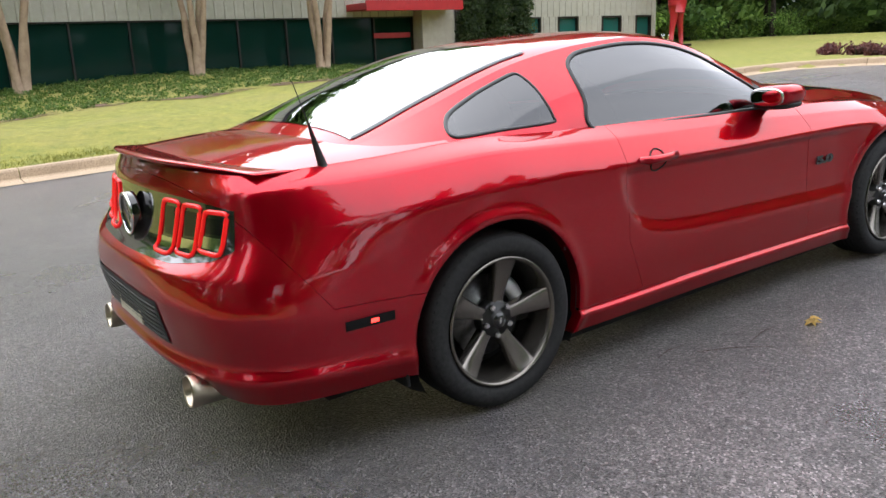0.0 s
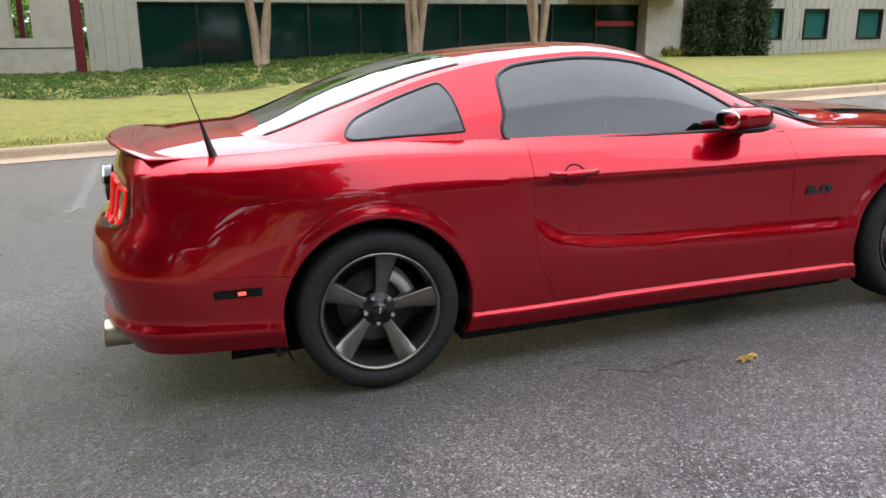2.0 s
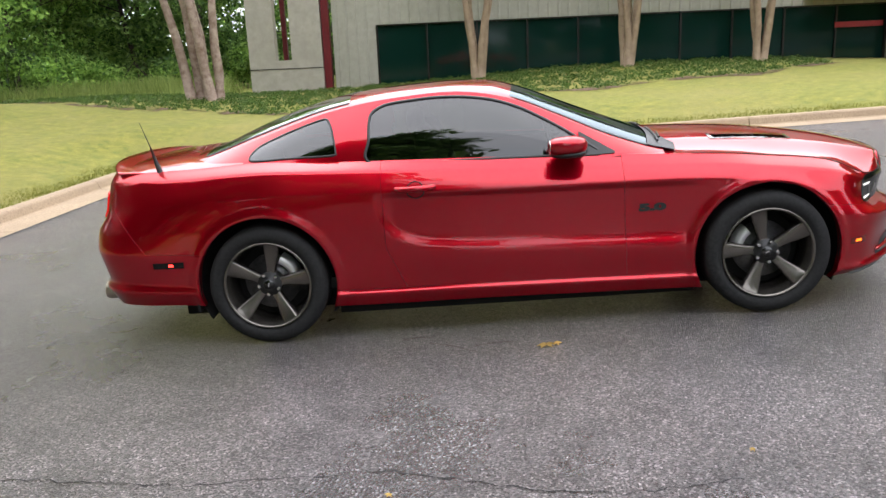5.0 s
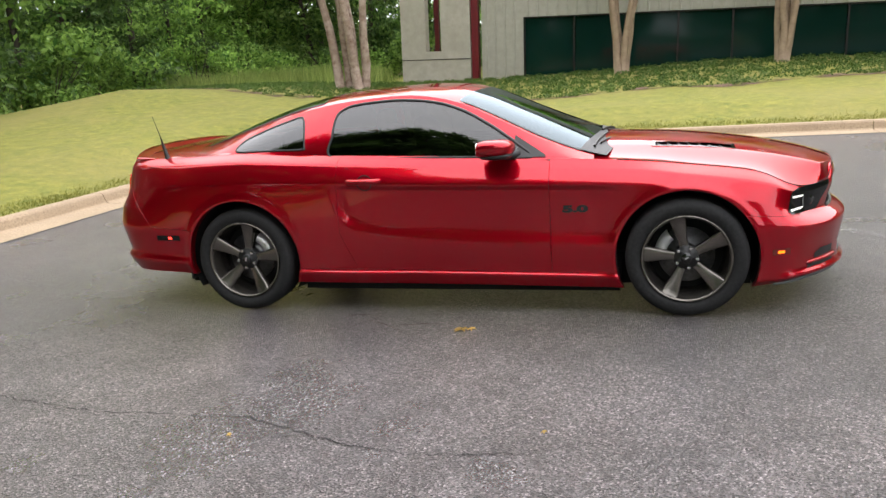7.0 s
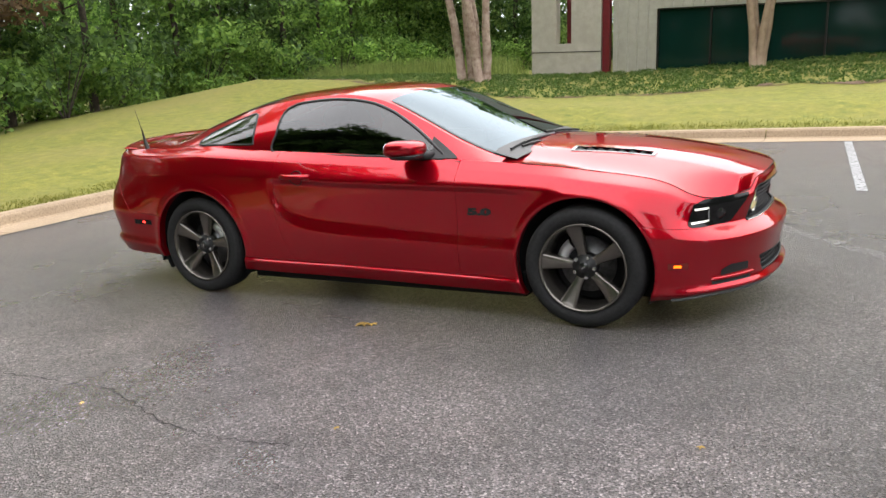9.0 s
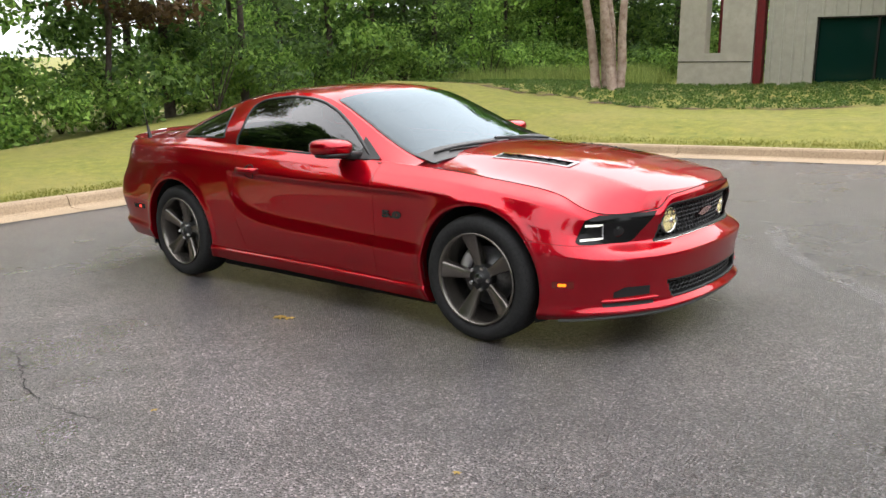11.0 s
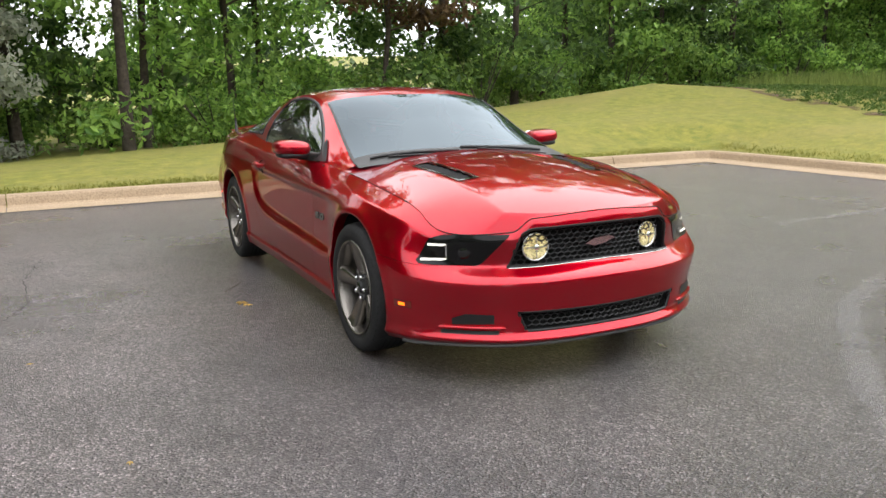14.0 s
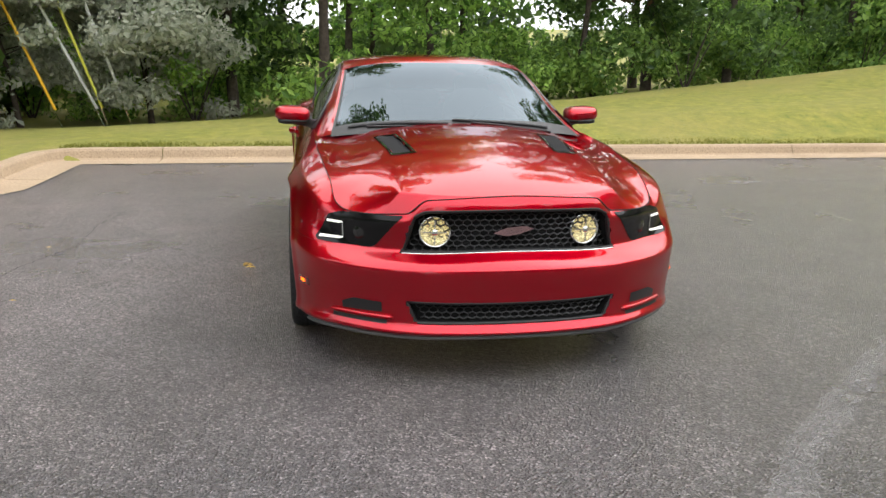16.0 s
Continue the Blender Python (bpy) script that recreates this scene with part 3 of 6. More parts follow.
# crape myrtles before the building and the river birch clump
def clump(name, label, stems, r0, bark, height, crown, leaf, seed, count):
    rng = np.random.default_rng(seed)
    t = thing(name, label, "tree")
    tips = []
    for k, (bx, by, lx, ly) in enumerate(stems):
        bm = bmesh.new()
        h = height * (0.9 + 0.2 * rng.random())
        pts = [(bx + lx * s ** 1.2 + rng.normal() * 0.02, by + ly * s ** 1.2, h * s - 0.1) for s in np.linspace(0, 1, 8)]
        tube(bm, pts, [r0 * (1.35 - 0.9 * s) for s in np.linspace(0, 1, 8)], 9)
        part("stem", bm, bark, t, smooth=True)
        tips.append(pts[-1])
    blobs = [(x + rng.normal() * crown * 0.5, y + rng.normal() * crown * 0.5, z + crown * (0.1 + 0.5 * rng.random()), *(np.array((1, 1, 0.7)) * crown * 0.45)) for x, y, z in tips for q in range(4)]
    pts, quads = leaf_cloud(rng, blobs, count, 0.09)
    ob = new("crown", mesh_from("crown", pts, quads, leaf))
    ob.parent = t
    return t


for x, y, sd in ((-0.1, 18.7, 1), (4.15, 18.7, 2), (7.85, 18.7, 3)):
    rr = np.random.default_rng(sd)
    stems = [(math.cos(a) * 0.09, math.sin(a) * 0.09, math.cos(a) * (0.35 + 0.3 * rr.random()), math.sin(a) * (0.3 + 0.3 * rr.random())) for a in (rr.random() + k * 1.26 for k in range(5))]
    t = clump("crape_myrtle", "crape myrtle with several smooth tan stems before the building", stems, 0.085, MYRTLE_BARK, 3.6, 1.3, LEAF, 40 + sd, 3500)
    tagged(t, category="tree", group="crape myrtles")
    t.matrix_world = pose(x, y, lawn(x, y))
t = clump("river_birch", "river birch clump with peeling pale bark", [(-0.25, 0, -1.3, 0.2), (-0.05, 0.2, -0.75, 0.3), (0.2, 0.1, -0.6, 0.0), (0.5, -0.1, 0.1, 0.15), (0.35, -0.2, -0.9, -0.3)], 0.105, BIRCH_BARK, 5.5, 1.8, LEAF, 51, 5000)
t.matrix_world = pose(-7.35, 16.1, lawn(-7.35, 16.1))

# clipped columns of arborvitae by the entrance
for k, x in enumerate((13.95, 15.0, 16.05)):
    rr = np.random.default_rng(60 + k)
    t = thing("arborvitae", "tall dense columnar evergreen by the entrance", "shrub", group="columnar evergreens")
    bm = tube(bmesh.new(), [(0, 0, -0.1), (0, 0, 2.2)], [0.07, 0.03], 7)
    part("trunk", bm, BARK, t)
    blobs = [(rr.normal() * 0.06, rr.normal() * 0.06, z, 0.56 * (1 - 0.06 * z), 0.56 * (1 - 0.06 * z), 0.4) for z in np.linspace(0.25, 4.2, 14)]
    pts, quads = leaf_cloud(rr, blobs, 9000, 0.06)
    ob = new("foliage", mesh_from("foliage", pts, quads, LEAF_CONIFER))
    ob.parent = t
    t.matrix_world = pose(x, 19.55, lawn(x, 19.55))

# ground cover in the bed, the soil strip at its edge, red shrubs on the island
def bed_edge(x):
    return 13.3 + 0.6 * math.sin(x * 0.55 + 1) + 0.25 * math.sin(x * 1.7) + max(0, (x - 2) * 0.55)


cv = []
while len(cv) < 2600:
    x, y = rng.uniform(-13, 9.5), rng.uniform(12.2, 20.1)
    if y > bed_edge(x) and (x > -11 or rng.random() < 0.4):
        cv.append((x, y, lawn(x, y) + 0.03, 0.16, 0.16, 0.075))
pts, quads = leaf_cloud(rng, cv, 48000, 0.032)
tagged(new("ground_cover", mesh_from("ground_cover", pts, quads, leafy("ground_cover_leaf", (0.06, 0.12, 0.022), (0.12, 0.19, 0.038)))), "low dark green ground cover in the bed", "plants", kind="stuff")
vs, fs = [], []
for i, x in enumerate(np.arange(-13, 9.6, 0.25)):
    y = bed_edge(x)
    for o in (-0.28 - 0.12 * math.sin(x * 3.1), 0.3 + 0.15 * math.sin(x * 2.3 + 1)):
        vs.append((x, y + o, lawn(x, y + o) + 0.012))
    if i:
        fs.append((2 * i - 2, 2 * i, 2 * i + 1, 2 * i - 1))
worn(SOIL, 0.44, 0.58, 1.6)
tagged(raw("mulch_strip", vs, fs, SOIL), "strip of brown mulch along the planted bed", "mulch", kind="structure")
for k, x in enumerate(np.linspace(17.4, 16.6, 5)):
    t = shrub(70 + k, 0.7, 0.28, LEAF_RED, 700, 0.05, "red_shrub", "low shrub with dark red leaves behind the kerb", "red shrubs")
    t.matrix_world = pose(x, 8.7 - 0.72 * k, lawn(x, 8.7 - 0.72 * k))
tb = shrub(80, 0.8, 0.35, leafy("yellow_green_leaf", (0.15, 0.16, 0.02), (0.4, 0.38, 0.08)), 900, 0.05, "yellow_shrub", "low yellow-green shrub by the concrete pier", "")
tb.matrix_world = pose(12.9, 19.75, lawn(12.9, 19.75))


# blades of grass on the lawns beside the kerb
gr = np.random.default_rng(90)
tri = []
for x0, x1, y0, y1, n in ((-6.0, 13.0, KN + 0.2, KN + 0.55, 420), (KW - 0.55, KW - 0.2, -4, 8.2, 300)):
    for k in range(n):
        cx, cy = gr.uniform(x0, x1), gr.uniform(y0, y1)
        if lot_side(cx, cy) < 0.25:
            continue
        q = gr.normal(size=(44, 2)) * 0.22 + (cx, cy)
        cz = lawn(cx, cy)
        gx_, gy_ = (lawn(cx + 0.3, cy) - cz) / 0.3, (lawn(cx, cy + 0.3) - cz) / 0.3
        z = cz + (q[:, 0] - cx) * gx_ + (q[:, 1] - cy) * gy_
        a_, h, w = gr.uniform(0, 6.28, 44), gr.uniform(0.02, 0.05, 44), 0.006
        ok = np.array([True] * 44) & (q[:, 0] < x1 + 0.02) & (q[:, 1] > y0 - 0.02)
        b0 = np.c_[q[:, 0] - w * np.cos(a_), q[:, 1] - w * np.sin(a_), z - 0.005]
        b1 = np.c_[q[:, 0] + w * np.cos(a_), q[:, 1] + w * np.sin(a_), z - 0.005]
        tp = np.c_[q[:, 0] + gr.normal(size=44) * 0.015, q[:, 1] + gr.normal(size=44) * 0.015, z + h]
        tri.append(np.stack([b0, b1, tp], 1)[ok])
tri = np.concatenate(tri).reshape(-1, 3)
tagged(new("grass", mesh_from("grass", tri, np.arange(len(tri)).reshape(-1, 3), leafy("grass_blades", (0.135, 0.155, 0.024), (0.21, 0.205, 0.04)))), "short yellow-green grass of the lawn", "grass", kind="stuff")


# tall pale weeds where the lawn meets the wood
wr = np.random.default_rng(91)
tri = []
for k in range(150):
    cx, cy = wr.uniform(-15.5, -8.0), wr.normal() * 0.7
    cy += 21.5 - 0.35 * abs(cx + 11)
    n = 50
    q = wr.normal(size=(n, 2)) * 0.22 + (cx, cy)
    a_, h, w = wr.uniform(0, 6.28, n), wr.uniform(0.25, 0.8, n), 0.012
    z = lawn(cx, cy) - 0.03
    b0 = np.c_[q[:, 0] - w * np.cos(a_), q[:, 1] - w * np.sin(a_), np.full(n, z)]
    b1 = np.c_[q[:, 0] + w * np.cos(a_), q[:, 1] + w * np.sin(a_), np.full(n, z)]
    tp = np.c_[q + wr.normal(size=(n, 2)) * 0.14, z + h]
    tri.append(np.stack([b0, b1, tp], 1))
tri = np.concatenate(tri).reshape(-1, 3)
tagged(new("tall_grass", mesh_from("tall_grass", tri, np.arange(len(tri)).reshape(-1, 3), leafy("weed_blades", (0.13, 0.19, 0.04), (0.36, 0.42, 0.13)))), "tall pale green weeds at the wood's edge", "grass", kind="stuff")


# ---- the building ----
WALL_Y, BASE, TOP = 20.3, -0.4, 7.0
hall = thing("office_building", "low office building with cream metal siding and dark ribbon windows", "building")


def siding(x0, x1, z0, z1, name="wall"):
    """A wall of ribbed metal panels, 0.3 m apart."""
    bm, prof = bmesh.new(), [(x0, WALL_Y)]
    for x in np.arange(x0 + 0.15, x1 - 0.05, 0.3):
        prof += [(x - 0.035, WALL_Y), (x - 0.02, WALL_Y - 0.025), (x + 0.02, WALL_Y - 0.025), (x + 0.035, WALL_Y)]
    prof += [(x1, WALL_Y), (x1, WALL_Y + 0.25), (x0, WALL_Y + 0.25)]
    lo, hi = [[bm.verts.new((x, y, z)) for x, y in prof] for z in (z0, z1)]
    for k in range(len(prof)):
        q = (k + 1) % len(prof)
        bm.faces.new((lo[k], lo[q], hi[q], hi[k]))
    bm.faces.new(hi), bm.faces.new(lo[::-1])
    return part(name, bm, SIDING, hall)


siding(-4.5, -3.18, BASE, TOP)
siding(-3.18, 12.1, 2.25, TOP)
siding(-3.18, 12.1, BASE, 0.4)
siding(13.4, 24.0, BASE, 1.11)
siding(13.4, 24.0, 2.15, TOP)
WINDOWS = [(16.82, 17.7), (18.55, 19.6), (20.86, 21.95), (22.78, 23.7)]
for x0, x1 in zip([13.4] + [w[1] for w in WINDOWS], [w[0] for w in WINDOWS] + [24.0]):
    siding(x0, x1, 1.11, 2.15)
for x0, x1 in WINDOWS:
    w = thing("window", "teal glass window in a dark frame", "")
    w.parent = hall
    box_part("pane", (x0, x1, WALL_Y + 0.1, WALL_Y + 0.12, 1.11, 2.15), TEAL_GLASS, w)
    bm = bmesh.new()
    for d in ((x0, x0 + 0.07, 1.11, 2.15), (x1 - 0.07, x1, 1.11, 2.15), (x0 + 0.07, x1 - 0.07, 1.11, 1.18), (x0 + 0.07, x1 - 0.07, 2.08, 2.15)):
        box(bm, d[0], d[1], WALL_Y - 0.03, WALL_Y + 0.098, d[2], d[3])
    part("frame", bm, FRAME_DARK, w)
# ribbon window: glass behind slim mullions
wb = box_part("window", (-3.18, 12.1, WALL_Y + 0.14, WALL_Y + 0.18, 0.4, 2.25), DARK_GLASS, hall, "dark green glass ribbon window")
for x in np.r_[np.arange(-3.16, 12.0, 1.53), 12.07]:
    box_part("mullion", (x - 0.025, x + 0.025, WALL_Y + 0.06, WALL_Y + 0.138, 0.4, 2.25), FRAME_DARK, wb)
for z in (0.42, 2.23):
    box_part("rail", (-3.18, 12.1, WALL_Y + 0.05, WALL_Y + 0.14, z - 0.02, z + 0.02), FRAME_DARK, wb)
# entrance: concrete pier, red canopy, red push rail
box_part("pier", (12.1, 13.4, WALL_Y - 0.5, WALL_Y + 0.3, BASE, TOP), WALL_CONCRETE, hall, "cast concrete pier", 0.02)
cn = box_part("canopy", (9.6, 13.1, WALL_Y - 1.3, WALL_Y + 0.02, 2.42, 2.62), RED_STEEL, hall, "red steel entrance canopy", 0.02)
box_part("fascia", (9.55, 13.15, WALL_Y - 1.36, WALL_Y - 1.3, 2.38, 2.68), RED_STEEL, cn)
box_part("door_rail", (10.55, 11.95, WALL_Y + 0.02, WALL_Y + 0.05, 1.58, 1.74), RED_STEEL, hall, "red rail across the glass entrance")
# slotted concrete wall and red posts at the west end
bm = bmesh.new()
for d in ((-7.12, -6.3, BASE, TOP), (-5.8, -4.85, BASE, TOP), (-6.3, -5.8, BASE, 1.31)):
    box(bm, d[0], d[1], WALL_Y - 0.1, WALL_Y + 0.3, d[2], d[3])
box(bm, -6.3, -5.8, WALL_Y - 0.1, WALL_Y + 0.3, 5.2, TOP)
part("slotted_wall", bm, WALL_CONCRETE, hall, "cast concrete wall with a tall slot")
bm = bmesh.new()
for z in (1.06,):
    box(bm, -7.125, -4.845, WALL_Y - 0.112, WALL_Y - 0.1, z - 0.012, z + 0.012)
part("joint", bm, FRAME_DARK, hall)
box_part("post", (-4.82, -4.6, WALL_Y - 0.05, WALL_Y + 0.2, BASE, TOP), DARK_RED, hall, "dark red steel post")
box_part("post", (-6.28, -6.14, WALL_Y + 0.9, WALL_Y + 1.05, BASE, TOP), DARK_RED, hall, "dark red steel post")
# the rest of the shell
bm = bmesh.new()
box(bm, -4.5, 23.9, WALL_Y + 0.6, WALL_Y + 14, BASE, TOP - 0.02)
part("back_volume", bm, SIDING, hall)
box_part("roof", (-4.6, 24.1, WALL_Y - 0.1, WALL_Y + 14.1, TOP, TOP + 0.3), FRAME_DARK, hall)

# red steel sculpture by the building's east end
sx, sy = 23.6, WALL_Y - 1.4
tagged(box_part("plinth", (sx - 0.6, sx + 0.6, sy - 0.3, sy + 0.3, lawn(sx, sy) - 0.2, lawn(sx, sy) + 0.12), FRAME_DARK, None, "low dark plinth under a red sculpture", 0.02), category="plinth")
bm = bmesh.new()
for q in (-1, 1):
    tube(bm, [(q * 0.32, 0, 0), (q * 0.26, 0, 0.5), (q * 0.17, 0, 1.05), (q * 0.2, 0, 1.5)], [0.09, 0.10, 0.15, 0.2], 12)
tube(bm, [(0, 0, 1.2), (0.02, 0, 1.6), (-0.03, 0, 2.2), (0.04, 0, 3.0), (0, 0, 3.4)], [0.3, 0.36, 0.38, 0.44, 0.2], 14)
sc = tagged(part("sculpture", bm, RED_STEEL, None, "tall abstract red steel sculpture on a dark plinth", True), category="sculpture")
sc.matrix_world = pose(sx, sy, lawn(sx, sy) + 0.12)

# guy wires with guards at the wood's edge
for x, y, lean, col, name in ((-14.4, -6.25, 0.36, (0.75, 0.42, 0.02), "yellow"), (-14.5, -5.35, 0.43, (0.62, 0.62, 0.6), "pale grey"), (-14.6, -5.3, 0.31, (0.7, 0.66, 0.1), "yellow"), (-14.4, -4.75, 0.29, (0.6, 0.6, 0.6), "pale grey")):
    t = thing("guy_wire", f"slanting steel guy wire with a {name} plastic guard", "cable", group="guy wires")
    z = lawn(x, y)
    t.matrix_world = pose(x, y, z)
    part("cable", tube(bmesh.new(), [(0, 0, -0.1), (0, -lean * 9, 9)], 0.012, 6), CHROME, t)
    part("guard", tube(bmesh.new(), [(0, -lean * 0.4, 0.4), (0, -lean * 3.4, 3.4)], 0.033, 8), material(name + "_guard", col, 0.5), t)


# ---- the car ----
def pchip(xk, yk, x):
    """Smooth curve through knots that never overshoots."""
    xk, yk, x = np.asarray(xk, float), np.asarray(yk, float), np.asarray(x, float)
    h, d = np.diff(xk), np.diff(yk) / np.diff(xk)
    m = np.zeros_like(yk)
    for i in range(1, len(xk) - 1):
        if d[i - 1] * d[i] > 0:
            w1, w2 = 2 * h[i] + h[i - 1], h[i] + 2 * h[i - 1]
            m[i] = (w1 + w2) / (w1 / d[i - 1] + w2 / d[i])
    m[0], m[-1] = d[0], d[-1]
    k = np.clip(np.searchsorted(xk, x) - 1, 0, len(h) - 1)
    t = (x - xk[k]) / h[k]
    return (2 * t**3 - 3 * t**2 + 1) * yk[k] + (t**3 - 2 * t**2 + t) * h[k] * m[k] + (-2 * t**3 + 3 * t**2) * yk[k + 1] + (t**3 - t**2) * h[k] * m[k + 1]


def catmull(xk, yk, x):
    """Round curve through knots."""
    xk, yk, x = np.asarray(xk, float), np.asarray(yk, float), np.asarray(x, float)
    m = np.gradient(yk, xk)
    h = np.diff(xk)
    k = np.clip(np.searchsorted(xk, x) - 1, 0, len(h) - 1)
    t = (x - xk[k]) / h[k]
    return (2 * t**3 - 3 * t**2 + 1) * yk[k] + (t**3 - 2 * t**2 + t) * h[k] * m[k] + (-2 * t**3 + 3 * t**2) * yk[k + 1] + (t**3 - t**2) * h[k] * m[k + 1]


def step(a, b, x):
    t = np.clip((np.asarray(x, float) - a) / (b - a), 0, 1)
    return t * t * (3 - 2 * t)


# plan outline, from the middle of the tail round the right side to the middle of the nose
OUT_X = [-2.44, -2.40, -2.245, -1.80, -1.36, -0.92, -0.10, 0.95, 1.36, 1.78, 2.03, 2.225, 2.285]
OUT_Y = [0, -0.50, -0.81, -0.905, -0.935, -0.915, -0.90, -0.90, -0.922, -0.888, -0.74, -0.43, 0]
# lines along the body at those stations: height, and how far they lie inside the outline
LINE_Z = [
    [0.27, 0.265, 0.25, 0.24, 0.22, 0.185, 0.175, 0.16, 0.16, 0.172, 0.185, 0.19, 0.195],
    [0.36, 0.355, 0.345, 0.315, 0.29, 0.255, 0.245, 0.228, 0.22, 0.205, 0.213, 0.216, 0.218],
    [0.40, 0.395, 0.385, 0.36, 0.34, 0.275, 0.265, 0.25, 0.27, 0.25, 0.25, 0.25, 0.252],
    [0.58, 0.58, 0.56, 0.52, 0.49, 0.455, 0.435, 0.412, 0.40, 0.375, 0.355, 0.348, 0.346],
    [0.68, 0.68, 0.68, 0.66, 0.64, 0.61, 0.60, 0.57, 0.55, 0.51, 0.485, 0.482, 0.486],
    [0.74, 0.745, 0.797, 0.82, 0.83, 0.82, 0.79, 0.765, 0.725, 0.625, 0.552, 0.545, 0.557],
    [0.93, 0.93, 0.94, 0.945, 0.955, 0.93, 0.885, 0.838, 0.80, 0.735, 0.652, 0.665, 0.672],
    [1.00, 1.00, 0.99, 0.99, 1.00, 0.975, 0.945, 0.885, 0.845, 0.785, 0.692, 0.70, 0.722],
]
LINE_IN = [
    [0.05, 0.04, 0.03, 0.03, 0.035, 0.03, 0.03, 0.03, 0.04, 0.045, 0.05, 0.04, 0.04],
    [-0.01, -0.02, -0.018, 0.0, 0.008, 0.005, 0.005, 0.005, 0.01, 0.012, 0.01, 0.0, 0.0],
    [0.01, 0.0, 0.0, 0.008, 0.01, 0.017, 0.018, 0.017, 0.01, 0.015, 0.03, 0.025, 0.025],
    [-0.02, -0.035, -0.032, -0.003, 0.0, 0.005, 0.0, 0.0, 0.0, 0.005, 0.02, 0.02, 0.02],
    [-0.01, -0.012, -0.01, 0.0, 0.0, 0.0, 0.0, 0.0, 0.0, 0.0, 0.0, 0.0, 0.0],
    [0.065, 0.065, 0.042, 0.015, 0.01, 0.01, 0.0, 0.0, 0.01, 0.032, 0.08, 0.085, 0.085],
    [0.10, 0.10, 0.08, 0.065, 0.06, 0.06, 0.058, 0.06, 0.065, 0.075, 0.082, 0.062, 0.055],
    [0.13, 0.13, 0.13, 0.15, 0.16, 0.14, 0.112, 0.12, 0.16, 0.165, 0.095, 0.08, 0.08],
]
# the crease of the door: down before the rear wheel and forward along the sill
STICK = ([-0.80, -0.745, -0.723, -0.665, -0.555, -0.368, 0.176, 0.62, 0.86, 1.2], [0.95, 0.86, 0.70, 0.576, 0.506, 0.469, 0.436, 0.417, 0.408, 0.40])
ST = np.arange(-1, 14)


def ends(v, sign=1):
    return np.r_[sign * v[1], v, sign * v[-2]]


def out_xy(u):
    return catmull(ST, ends(OUT_X), u), catmull(ST, ends(OUT_Y, -1), u)


def body_point(u, k, off=0.0):
    """A place on the car's side: u along the outline (0 tail to 12 nose), k the line (0 sill to 7 shoulder)."""
    u, k = np.broadcast_arrays(np.asarray(u, float), np.asarray(k, float))
    x, y = out_xy(u)
    e = 1e-3
    x1, y1 = out_xy(np.clip(u + e, -1, 13))
    x0, y0 = out_xy(np.clip(u - e, -1, 13))
    tx, ty = x1 - x0, y1 - y0
    n = np.hypot(tx, ty)
    nx, ny = -ty / n, tx / n  # inward
    zs = np.stack([catmull(ST, ends(v), u) for v in LINE_Z])
    ds = np.stack([catmull(ST, ends(v), u) for v in LINE_IN])
    flat_z, flat_d = zs.reshape(8, -1), ds.reshape(8, -1)
    kk = k.ravel()
    z, d = np.empty(kk.size), np.empty(kk.size)
    lo = np.clip(kk.astype(int), 0, 6)
    f = kk - lo
    idx = np.arange(kk.size)

    def ev(a):
        p0, p1, p2, p3 = a[np.clip(lo - 1, 0, 7), idx], a[lo, idx], a[lo + 1, idx], a[np.clip(lo + 2, 0, 7), idx]
        m1, m2 = (p2 - p0) / 2, (p3 - p1) / 2
        s = (2 * f**3 - 3 * f**2 + 1) * p1 + (f**3 - 2 * f**2 + f) * m1 + (-2 * f**3 + 3 * f**2) * p2 + (f**3 - f**2) * m2
        return s

    lin = lambda a: a[lo, idx] * (1 - f) + a[lo + 1, idx] * f
    z = (0.3 * ev(flat_z) + 0.7 * lin(flat_z)).reshape(k.shape)
    d = (0.45 * ev(flat_d) + 0.55 * lin(flat_d)).reshape(k.shape)
    # the scallop in the door and fender between the two creases
    along = step(-0.76, -0.62, x) * (1 - step(0.85, 1.12, x))
    top = catmull(ST, ends(LINE_Z[5]), u)
    d = d + 0.02 * along * step(0.0, 0.075, z - pchip(*STICK, np.clip(x, -0.8, 1.2))) * (1 - step(top - 0.045, top - 0.004, z))
    # the arched header over the grille
    z = z + 0.055 * (1 - step(0.37, 0.47, np.abs(y))) * step(5.4, 6.6, k) * (x > 1.5)
    # flared lips of the wheel arches
    for cx in (-1.36, 1.36):
        r = np.hypot(x - cx, z - 0.335)
        d = d - 0.010 * np.exp(-(((r - 0.398) / 0.028) ** 2))
    d = d - off
    return np.stack([x + nx * d, y + ny * d, z], -1)


def grid_mesh(P, keep=None):
    """A bmesh of quads over a grid of points."""
    bm = bmesh.new()
    n, m = P.shape[:2]
    vs = [[bm.verts.new(P[i, j]) for j in range(m)] for i in range(n)]
    for i in range(n - 1):
        for j in range(m - 1):
            if keep is None or keep(i, j):
                bm.faces.new((vs[i][j], vs[i + 1][j], vs[i + 1][j + 1], vs[i][j + 1]))
    bmesh.ops.delete(bm, geom=[v for v in bm.verts if not v.link_faces], context="VERTS")
    return bm


def mirrored(bm):
    """The left-hand twin of a right-hand mesh."""
    b = bm.copy()
    for v in b.verts:
        v.co.y = -v.co.y
    bmesh.ops.reverse_faces(b, faces=b.faces[:])
    return b


def joined(*bms):
    out = bmesh.new()
    for b in bms:
        me = bpy.data.meshes.new("tmp")
        b.to_mesh(me)
        b.free()
        out.from_mesh(me)
        bpy.data.meshes.remove(me)
    bmesh.ops.remove_doubles(out, verts=out.verts[:], dist=0.0006)
    return out


